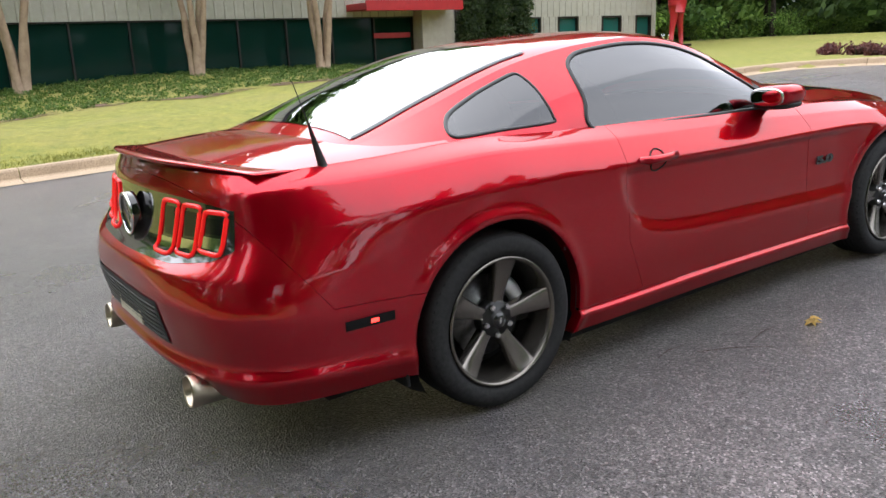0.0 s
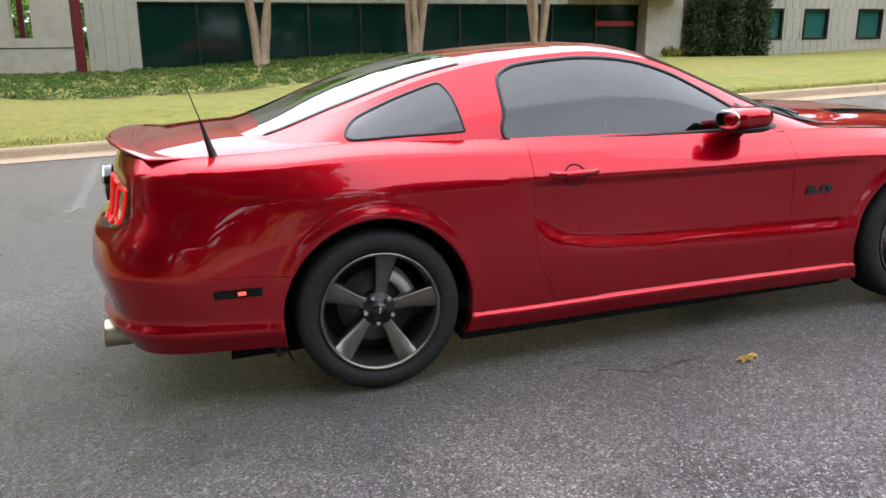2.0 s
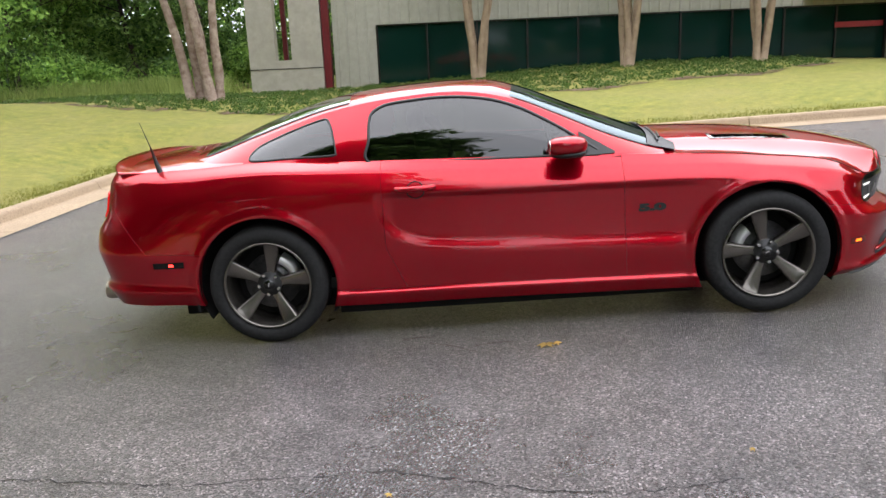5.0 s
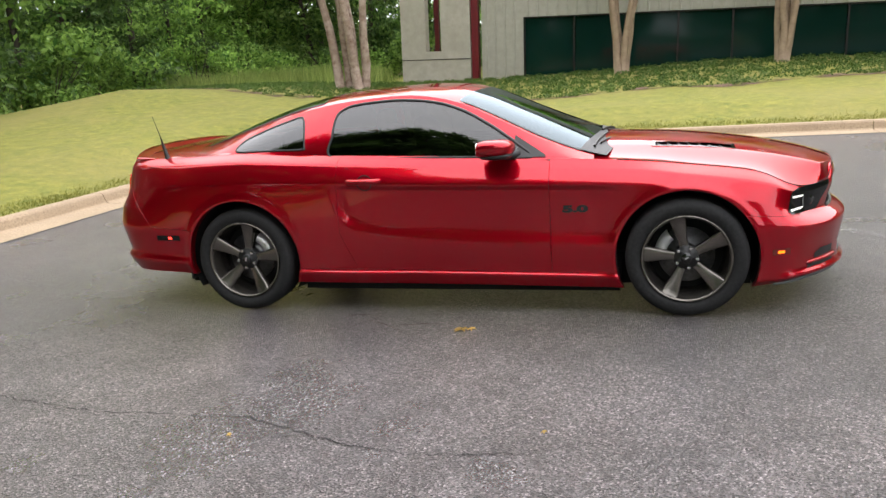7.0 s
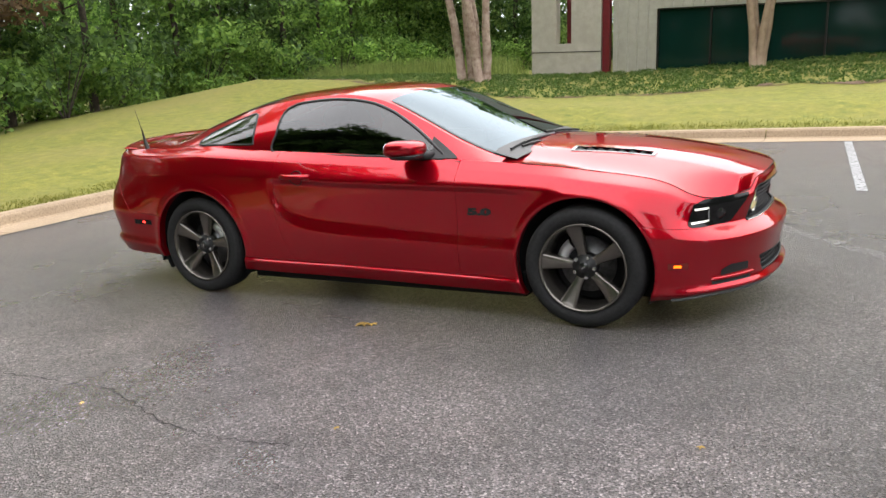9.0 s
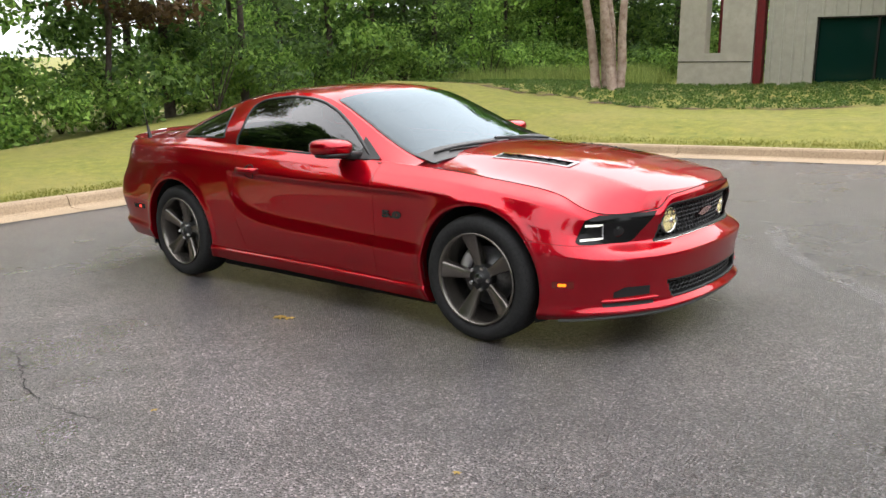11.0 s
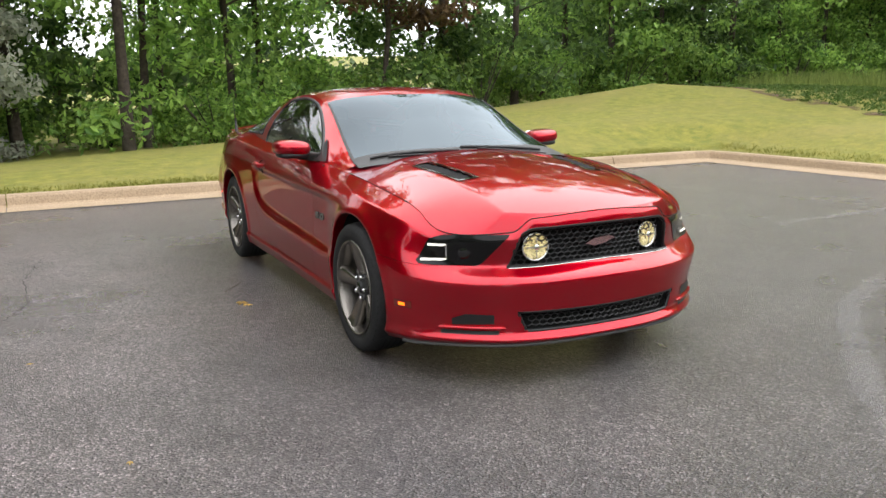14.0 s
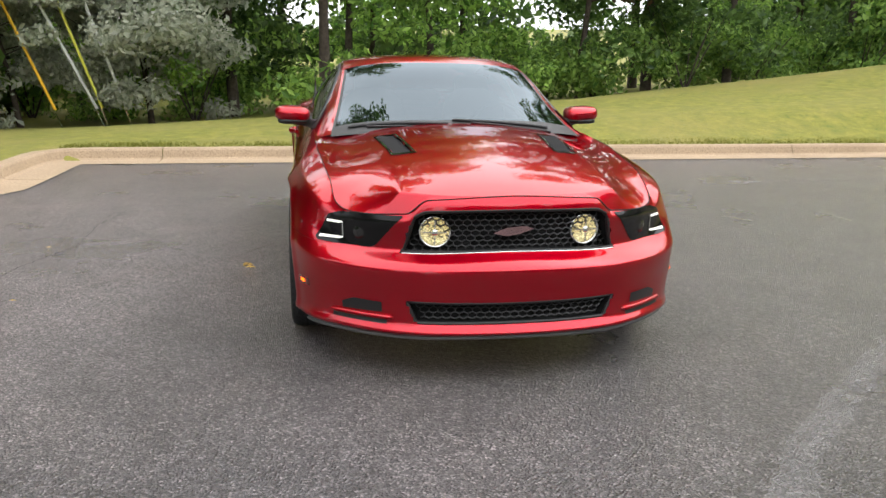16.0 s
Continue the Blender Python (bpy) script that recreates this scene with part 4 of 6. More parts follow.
EX = Vector((1, 0, SLOPE_X)).normalized()
EY = (Vector((0, 1, SLOPE_Y)) - EX * EX.dot(Vector((0, 1, SLOPE_Y)))).normalized()
CAR = Matrix((EX, EY, EX.cross(EY))).transposed().to_4x4()
car = thing("car", "wet red two-door sports coupe with dark alloy wheels, lamps lit", "car", CAR)


def both(name, bm, mat, label="", smooth=True, parent=None):
    """A right-hand part and its left-hand twin."""
    twin = mirrored(bm)
    return part(name, bm, mat, parent or car, label, smooth), part(name, twin, mat, parent or car, label, smooth)


def whole(name, bm, mat, label="", smooth=True, parent=None):
    return part(name, joined(mirrored(bm), bm), mat, parent or car, label, smooth)


# stations and levels of the fine grid over the side
_u = np.linspace(0, 12, 2401)
_x, _y = out_xy(_u)
_s = np.r_[0, np.cumsum(np.hypot(np.diff(_x), np.diff(_y)))]
CUTS_U = [1.38, 10.12, 10.87, 11.0]
UU = np.array(sorted(set(np.interp(np.linspace(0, _s[-1], 380), _s, _u).tolist()) | set(CUTS_U)))
KK = np.r_[np.linspace(0, 1, 5)[:-1], np.linspace(1, 2, 4)[:-1], np.linspace(2, 3, 10)[:-1], np.linspace(3, 4, 9)[:-1], np.linspace(4, 5, 21)[:-1], np.linspace(5, 6, 9)[:-1], np.linspace(6, 7, 11)]
P = body_point(UU[:, None] * np.ones(len(KK)), KK[None, :] * np.ones((len(UU), 1)))

# wheel arches: points near the circle are drawn onto it, those inside go
ARCH = 0.385
gone = np.zeros(P.shape[:2], bool)
for cx in (-1.36, 1.36):
    dx, dz = P[..., 0] - cx, P[..., 2] - 0.335
    r = np.hypot(dx, dz)
    near = (r < ARCH) & (r > ARCH - 0.026)
    sc = np.where(near, ARCH / np.maximum(r, 1e-6), 1)
    P[..., 0], P[..., 2] = cx + dx * sc, 0.335 + dz * sc
    gone |= r <= ARCH - 0.026
dead = gone[:-1, :-1] | gone[1:, :-1] | gone[:-1, 1:] | gone[1:, 1:]

# openings in the nose


def in_grille(u, k):
    return 4.85 < k < 6.2 and u > 10.83 + 0.126 * (k - 4.85)


def low_grille_u(k):
    return 10.93 + 0.12 * (3 - k)


def in_low(u, k):
    return 2.0 < k < 3.0 and u > low_grille_u(k)


def keep(i, j):
    u, k = (UU[i] + UU[i + 1]) / 2, (KK[j] + KK[j + 1]) / 2
    return not dead[i, j] and not in_grille(u, k) and not in_low(u, k)


shell = grid_mesh(P, keep)
# panel cuts
PLANES = {"door_front": ((0.612, 0, 0), (1, 0, 0)), "door_rear": ((-0.685, 0, 0), (-1, 0, 0)), "door_rear_low": ((-0.60, 0, 0.30), (-1, 0, -0.42)), "sill": ((0, 0, 0.262), (0.017, 0, 1)), "nose": ((1.76, 0, 0.562), (0.10, 0, 1)), "tail": ((-1.9, 0, 0.545), (0.06, 0, 1)), "lamp": ((1.955, 0, 0), (1, 0, 0)), "tail_up": ((-2.02, 0, 0.545), (-1.0, 0, -0.72))}


def side_of(name, p):
    o, n = PLANES[name]
    return (p - Vector(o)).dot(Vector(n))


for name, (o, n) in PLANES.items():
    bmesh.ops.bisect_plane(shell, geom=shell.verts[:] + shell.edges[:] + shell.faces[:], dist=1e-5, plane_co=o, plane_no=n)


bmesh.ops.remove_doubles(shell, verts=shell.verts[:], dist=0.0018)


def panel_of(c):
    if c.x > 1.36 and side_of("nose", c) < 0 and c.x > 1.5 or c.x > 1.955:
        return "front_bumper"
    if c.x < -1.5 and ((side_of("tail", c) < 0 and side_of("tail_up", c) < 0) or side_of("tail_up", c) > 0):
        return "rear_bumper"
    if c.x < -1.36:
        return "quarter_panel"
    if side_of("sill", c) < 0 and -1.1 < c.x < 1.1:
        return "sill"
    if c.x > 0.612:
        return "fender"
    if side_of("door_rear", c) < 0 and side_of("door_rear_low", c) < 0:
        return "door"
    return "quarter_panel"


def split_panels(bm):
    groups = {}
    for f in bm.faces:
        groups.setdefault(panel_of(f.calc_center_median()), []).append(f.index)
    return groups


shell.faces.ensure_lookup_table()
shell.faces.index_update()
LABELS = {"front_bumper": "red painted front bumper", "rear_bumper": "red painted rear bumper", "quarter_panel": "red painted rear quarter panel", "sill": "red painted side sill", "fender": "red painted front fender", "door": "red painted door"}
panels, edges = {}, []
for name, ids in split_panels(shell).items():
    b = shell.copy()
    b.faces.ensure_lookup_table()
    mine = set(ids)
    bmesh.ops.delete(b, geom=[f for f in b.faces if f.index not in mine], context="FACES")
    # turned-in edges along the gaps and arches
    b.normal_update()
    rim = [e for e in b.edges if e.is_boundary and not all(abs(v.co.y) < 1e-4 for v in e.verts)]
    inner = {v for e in rim for v in e.verts}
    for v in inner:
        es = [e for e in v.link_edges if e.is_boundary]
        tangent = sum(((e.other_vert(v).co - v.co) * (1 if i else -1) for i, e in enumerate(es)), Vector())
        pull = sum((f.calc_center_median() - v.co for f in v.link_faces), Vector())
        if tangent.length > 1e-7:
            tangent.normalize()
            pull -= tangent * pull.dot(tangent)
        near_middle = abs(v.co.y) < 1e-4
        if pull.length > 1e-7 and not near_middle:
            v.co += pull.normalized() * 0.001
    for e in rim:
        e.smooth = False
    ret = bmesh.ops.extrude_edge_only(b, edges=rim)
    for g in ret["geom"]:
        if isinstance(g, bmesh.types.BMVert):
            arch = min(abs(math.hypot(g.co.x - c, g.co.z - 0.335) - ARCH) for c in (-1.36, 1.36)) < 0.012
            d = Vector((0, 1, 0)) if abs(g.co.x) < 1.95 else Vector((-g.co.x, -g.co.y * 2, 0)).normalized()
            g.co += d * (0.05 if arch else 0.014)
    panels[name] = whole(name, b, PAINT, LABELS[name]) if "bumper" in name else both(name, b, PAINT, LABELS[name])
shell.free()
DOOR_R, DOOR_L = panels["door"]

# dark backing behind the gaps
back = grid_mesh(body_point(UU[::4, None] * np.ones(15), np.linspace(0.1, 6.9, 15)[None, :] * np.ones((len(UU[::4]), 1)), -0.02), lambda i, j: not any(dead[min(4 * i + a, len(UU) - 2), jj] for a in range(4) for jj in range(max(0, int(np.searchsorted(KK, np.linspace(0.1, 6.9, 15)[j])) - 2), min(len(KK) - 2, int(np.searchsorted(KK, np.linspace(0.1, 6.9, 15)[j + 1])) + 1))) and 1.6 < UU[4 * i] < 10.0)
whole("inner_shell", back, GAP)

# ---- hood, cowl and boot lid: lie between the shoulder lines ----
HOOD_C = ([0.6, 0.86, 1.1, 1.36, 1.7, 1.9, 2.0, 2.1, 2.16, 2.21], [0.975, 0.968, 0.958, 0.94, 0.897, 0.861, 0.838, 0.81, 0.790, 0.772])
DECK_C = ([-2.4, -2.31, -2.2, -2.05, -1.9, -1.7, -1.5], [1.0, 1.005, 1.02, 1.035, 1.045, 1.05, 1.08])


def shoulder(u):
    p = body_point(u, 7.0)
    return p


def deck_z(x, y, ye, ze, centre, power):
    zc = catmull(*centre, x)
    f = np.clip(np.abs(y) / np.maximum(ye, 1e-4), 0, 1)
    return ze + (zc - ze) * (1 - f**power)


def hood_point(x, f):
    """f runs from -1 at the right edge to 1 at the left."""
    ye, ze = np.interp(x, HX, HY), np.interp(x, HX, HZ)
    y = f * ye
    crest = np.maximum(ye - 0.455, 0.07)  # from the edge in to the crest of the dome
    dome = catmull(*HOOD_C, x) - 0.03 * (y / 0.455) ** 2
    g = np.clip((ye - np.abs(y)) / crest, 0, 1)
    z = ze + (np.maximum(dome, ze) - ze) * (1 - (1 - g) ** 1.35)
    return np.stack([x + 0 * y, y, z], -1)


uh = UU[(UU >= 6.5)]
sh = shoulder(uh)
HX, HY, HZ = sh[:, 0], -sh[:, 1], sh[:, 2]
o = np.argsort(HX)
HX, HY, HZ = HX[o], np.maximum(HY[o], 0), HZ[o]
hx = np.r_[np.linspace(0.66, 1.95, 66), np.linspace(1.955, HX[-1] - 0.0005, 60)]
ff = np.linspace(-1, 1, 121)


def vent_y(x):
    return 0.424 - 0.098 * (x - 1.25), 0.046


H = hood_point(hx[:, None] * np.ones(121), ff[None, :] * np.ones((len(hx), 1)))
H[..., 1] *= 0.997
H[..., 2] -= 0.001


def hood_keep(i, j):
    c = (H[i, j] + H[i + 1, j + 1]) / 2
    yc, hw = vent_y(c[0])
    return c[0] > 0.8 and not (1.18 < c[0] < 1.63 and abs(abs(c[1]) - yc) < hw)


hood = part("hood", grid_mesh(H, hood_keep), PAINT, car, "long red painted hood with two black vents", True)
part("cowl", grid_mesh(H - (0, 0, 0.012), lambda i, j: H[i, j, 0] < 0.86), BLACK, car, "black plastic cowl", True)
for s in (-1, 1):
    # louvred vent set into the hood
    n = 24
    vx = np.linspace(1.17, 1.64, n)
    G = np.array([[(x, s * (vent_y(x)[0] + w), 0) for w in (-0.058, -0.046, 0.046, 0.058)] for x in vx])
    for row in G:
        for q in row:
            ye = np.interp(q[0], HX, HY)
            q[2] = hood_point(np.array(q[0]), np.array(q[1] / ye))[2] + 0.003
    v = part("hood_vent", grid_mesh(G if s > 0 else G[:, ::-1], lambda i, j: j != 1 or i in (0, n - 2)), GLOSSY_BLACK, hood, "gloss black plastic hood vent", True)
    bm = bmesh.new()
    vs = [bm.verts.new((x, s * (vent_y(x)[0] + w), 0.885 - 0.09 * (x - 1))) for x, w in ((1.175, -0.05), (1.635, -0.05), (1.635, 0.05), (1.175, 0.05))]
    bm.faces.new(vs)
    for k in range(7):
        x = 1.225 + k * 0.059
        yc = s * vent_y(x)[0]
        ye = np.interp(x, HX, HY)
        z = hood_point(np.array(x), np.array(yc / ye))[2]
        q = [bm.verts.new((x + a * 0.026, yc + b * 0.044, z - 0.015 - 0.0143 * a + c * 0.003)) for a in (-1, 1) for b in (-1, 1) for c in (-1, 1)]
        for f in ((0, 1, 3, 2), (4, 6, 7, 5), (0, 4, 5, 1), (2, 3, 7, 6), (0, 2, 6, 4), (1, 5, 7, 3)):
            bm.faces.new([q[e] for e in f])
    part("louvre", bm, SKIRT, v)

ut = UU[(UU <= 4.4)]
st = shoulder(ut)
o = np.argsort(st[:, 0])
TX, TY, TZ = st[o, 0], np.maximum(-st[o, 1], 0), st[o, 2]
tx = np.r_[np.linspace(TX[0] + 0.0005, -2.2, 24), np.linspace(-2.195, -1.45, 40)]
D = np.empty((len(tx), 61, 3))
for i, x in enumerate(tx):
    ye, ze = np.interp(x, TX, TY), np.interp(x, TX, TZ)
    y = np.linspace(-1, 1, 61) * ye * 0.997
    D[i] = np.stack([0 * y + x, y, deck_z(x, y, ye, ze, DECK_C, 3.0)], -1)
lid = part("boot_lid", grid_mesh(D), PAINT, car, "red painted boot lid", True)

# rear spoiler lip
SPN = 41
sy = np.linspace(-0.74, 0.74, SPN)
prof = [(-0.27, -0.014), (-0.16, 0.012), (-0.06, 0.024), (-0.01, 0.034), (0.0, 0.030), (-0.004, 0.022), (-0.05, 0.002), (-0.10, -0.03), (-0.2, -0.04)]
S = np.empty((SPN, len(prof) + 1, 3))
for i, y in enumerate(sy):
    e = abs(y) / 0.74
    xb = -2.36 + 0.19 * e**2.4
    zb = 1.004 - 0.016 * e**2
    sc = 1 - 0.85 * e**4
    S[i] = [(xb - px * (1 - 0.3 * e**4), y, zb + pz * sc) for px, pz in prof + prof[:1]]
sb = grid_mesh(S)
bmesh.ops.remove_doubles(sb, verts=sb.verts[:], dist=1e-5)
bmesh.ops.holes_fill(sb, edges=[e for e in sb.edges if e.is_boundary], sides=0)
part("spoiler", sb, PAINT, car, "red lip spoiler on the boot lid", True)

# ---- greenhouse ----
ROOF_C = ([-2.1, -1.95, -1.72, -1.43, -1.2, -0.98, -0.55, -0.2, 0.0, 0.12, 0.45, 0.8, 0.95, 1.05], [1.02, 1.025, 1.075, 1.18, 1.25, 1.30, 1.338, 1.338, 1.315, 1.275, 1.135, 0.99, 0.93, 0.90])
RAIL_Z = ([-2.1, -1.95, -1.75, -1.4, -0.98, -0.55, -0.2, 0.05, 0.3, 0.55, 0.8, 0.95], [0.985, 0.99, 1.015, 1.115, 1.235, 1.29, 1.29, 1.235, 1.125, 1.005, 0.915, 0.88])
RAIL_Y = ([-2.1, -1.95, -1.75, -1.4, -0.98, -0.55, -0.2, 0.05, 0.3, 0.55, 0.8, 0.95], [0.64, 0.63, 0.61, 0.585, 0.57, 0.565, 0.57, 0.59, 0.625, 0.665, 0.705, 0.72])
ub = UU[(UU > 2.4) & (UU < 8.3)]
bb = shoulder(ub)
BX, BY, BZ = bb[:, 0], -bb[:, 1], bb[:, 2]


def cabin_side(x, f):
    """f from 0 at the belt to 1 at the roof rail; the right side."""
    yb, zb = np.interp(x, BX, BY) + 0.004, np.interp(x, BX, BZ) - 0.012
    yr, zr = catmull(*RAIL_Y, x), catmull(*RAIL_Z, x)
    zr = np.maximum(zr, zb + 0.003)
    y = yb + (yr - yb) * f + 0.035 * np.sin(np.pi * np.clip(f, 0, 1)) * np.clip((zr - zb) / 0.3, 0, 1)
    return np.stack([x + 0 * f, -y, zb + (zr - zb) * f], -1)


def side_at(x, z, off=0.0):
    """The cabin's right side at x and height z, moved out by off."""
    zb, zr = np.interp(x, BX, BZ) - 0.012, catmull(*RAIL_Z, x)
    f = np.clip((z - zb) / np.maximum(zr - zb, 0.004), -0.1, 1.1)
    p = cabin_side(x, f)
    p[..., 1] -= off
    p[..., 2] += off * 0.35
    return p


def roof_point(x, f):
    """f from -1 at the right rail to 1 at the left."""
    yr, zr = catmull(*RAIL_Y, x), catmull(*RAIL_Z, x)
    zc = np.maximum(catmull(*ROOF_C, x), zr)
    a = np.abs(f)
    return np.stack([x + 0 * f, f * yr, zr + (zc - zr) * (1 - (0.55 * a**2 + 0.45 * a**5))], -1)


DOOR_WIN = [(-0.735, 0.955), (-0.745, 1.08), (-0.735, 1.205), (-0.66, 1.25), (-0.53, 1.265), (-0.36, 1.272), (-0.2, 1.262), (-0.05, 1.235), (0.1, 1.18), (0.27, 1.085), (0.42, 0.985), (0.505, 0.915), (0.30, 0.923), (-0.2, 0.938)]
QUARTER_WIN = [(-1.40, 1.012), (-1.415, 1.04), (-1.36, 1.085), (-1.2, 1.145), (-1.03, 1.195), (-0.985, 1.195), (-0.955, 1.14), (-0.935, 1.03), (-0.95, 1.01), (-1.2, 1.012)]


def rounded(poly, per=6):
    """A closed smooth outline through corners."""
    p = np.array(poly, float)
    n, out = len(p), []
    for i in range(n):
        a, b, c, d = p[i - 1], p[i], p[(i + 1) % n], p[(i + 2) % n]
        for t in np.linspace(0, 1, per, endpoint=False):
            out.append(0.5 * (2 * b + (c - a) * t + (2 * a - 5 * b + 4 * c - d) * t**2 + (3 * b - a - 3 * c + d) * t**3) * 0.75 + (b + (c - b) * t) * 0.25)
    return np.array(out)


def inside_poly(x, z, poly):
    hit = False
    for (x0, z0), (x1, z1) in zip(poly, np.roll(poly, -1, 0)):
        if (z0 > z) != (z1 > z) and x < (x1 - x0) * (z - z0) / (z1 - z0) + x0:
            hit = not hit
    return hit


DW, QW = rounded(DOOR_WIN), rounded(QUARTER_WIN)
gx = np.arange(-2.02, 0.86, 0.0125)
gf = np.linspace(0, 1, 30)
C = cabin_side(gx[:, None] * np.ones(30), gf[None, :] * np.ones((len(gx), 1)))


def cab_keep(i, j):
    c = (C[i, j] + C[i + 1, j + 1]) / 2
    return not inside_poly(c[0], c[2], DW) and not inside_poly(c[0], c[2], QW)


both("roof_pillar", grid_mesh(C, cab_keep), PAINT, "red painted roof pillars")
# glass edges across the car
WS_TOP = 0.09
rf = np.linspace(-1, 1, 65)
R = roof_point(gx[:, None] * np.ones(65), rf[None, :] * np.ones((len(gx), 1)))
BACK_TOP, BACK_LOW = -0.90, -1.70


def is_windscreen(x, f):
    return x > WS_TOP - 0.04 * f * f and abs(f) < 0.955


def is_backlight(x, f):
    return BACK_LOW - 0.02 < x < BACK_TOP + 0.03 * f * f and abs(f) < 0.90


def roof_keep(i, j):
    x, f = (gx[i] + gx[i + 1]) / 2, (rf[j] + rf[j + 1]) / 2
    return not is_windscreen(x, f) and not is_backlight(x, f)


part("roof", grid_mesh(R, roof_keep), PAINT, car, "red painted roof", True)


def sheet(name, x0, x1, f1, bow, off, mat, label, nx=40, nf=41):
    """Glass across the roof line between x0 and x1."""
    xx, fx = np.linspace(0, 1, nx), np.linspace(-f1, f1, nf)
    X = x0 + (x1 - x0) * xx[:, None] + (bow[0] * (1 - xx[:, None]) + bow[1] * xx[:, None]) * fx[None, :] ** 2
    G = roof_point(X, fx[None, :] * np.ones((nx, 1)))
    G[..., 2] += off
    return part(name, grid_mesh(G), mat, car, label, True)


sheet("windscreen", WS_TOP - 0.012, 0.90, 0.965, (-0.04, -0.10), 0.003, SCREEN, "raked tinted windscreen")
sheet("rear_window", BACK_LOW - 0.03, BACK_TOP + 0.012, 0.915, (0, 0.03), 0.003, BACKLIGHT, "sloping tinted rear window")
# black ceramic edge of windscreen and rear window
def band(x0, x1, f0, f1, off=0.0045, nx=30):
    X = np.linspace(x0, x1, nx)
    G = roof_point(X[:, None] * np.ones(3), np.array([f0, (f0 + f1) / 2, f1])[None, :] * np.ones((nx, 1)))
    G[..., 2] += off
    return grid_mesh(G)


both("windscreen_seal", band(0.07, 0.84, -0.975, -0.95), BLACK, "black rubber seal")
both("rear_window_seal", band(BACK_LOW - 0.02, BACK_TOP + 0.03, -0.925, -0.895), BLACK, "black rubber seal")


def glass_pane(outline, off):
    c = outline.mean(0)
    rings = []
    for r in np.linspace(0, 1, 9):
        q = c + (outline - c) * r * 1.01
        rings.append(side_at(q[:, 0], q[:, 1], off))
    bm = bmesh.new()
    mid = bm.verts.new(rings[0].mean(0))
    prev = None
    for r in rings[1:]:
        cur = [bm.verts.new(p) for p in r]
        n = len(cur)
        for k in range(n):
            if prev is None:
                bm.faces.new((mid, cur[(k + 1) % n], cur[k]))
            else:
                bm.faces.new((prev[k], prev[(k + 1) % n], cur[(k + 1) % n], cur[k]))
        prev = cur
    bmesh.ops.recalc_face_normals(bm, faces=bm.faces[:])
    return bm


def trim_ring(outline, w_in, w_out, off):
    """A flat rubber frame that follows an outline."""
    n = len(outline)
    t = np.roll(outline, -1, 0) - np.roll(outline, 1, 0)
    t /= np.linalg.norm(t, axis=1)[:, None]
    nr = np.c_[t[:, 1], -t[:, 0]]
    if np.mean(np.sum(nr * (outline - outline.mean(0)), 1)) < 0:
        nr = -nr
    prof = [(-w_in, off - 0.006), (-w_in * 0.7, off), (w_out * 0.7, off), (w_out, off - 0.006)]
    G = np.empty((n + 1, 4, 3))
    for q, (w, o) in enumerate(prof):
        p = outline + nr * w
        pts = side_at(p[:, 0], p[:, 1], o)
        G[:, q] = np.r_[pts, pts[:1]]
    b = grid_mesh(G)
    bmesh.ops.remove_doubles(b, verts=b.verts[:], dist=1e-5)
    return b


for bm_w, name, par in ((glass_pane(DW, 0.001), "side_window", (DOOR_R, DOOR_L)), (glass_pane(QW, 0.002), "quarter_window", None)):
    tw = mirrored(bm_w)
    part(name, bm_w, TINT, par[0] if par else car, "dark tinted glass", True)
    part(name, tw, TINT, par[1] if par else car, "dark tinted glass", True)
for bm_w, par in ((trim_ring(DW, 0.006, 0.010, 0.006), (DOOR_R, DOOR_L)), (trim_ring(QW, 0.005, 0.007, 0.005), None)):
    tw = mirrored(bm_w)
    part("window_seal", bm_w, BLACK, par[0] if par else car, "black rubber window seal", True)
    part("window_seal", tw, BLACK, par[1] if par else car, "black rubber window seal", True)


# ---- wheels ----
def lathe(bm, prof, n=64, y0=0.0):
    """Turns a profile of (radius, y) round the y axis."""
    rings = [[bm.verts.new((r * math.cos(a), y + y0, r * math.sin(a))) for a in (2 * math.pi * k / n for k in range(n))] for r, y in prof]
    for a, b in zip(rings, rings[1:]):
        for k in range(n):
            bm.faces.new((a[k], a[(k + 1) % n], b[(k + 1) % n], b[k]))
    return bm


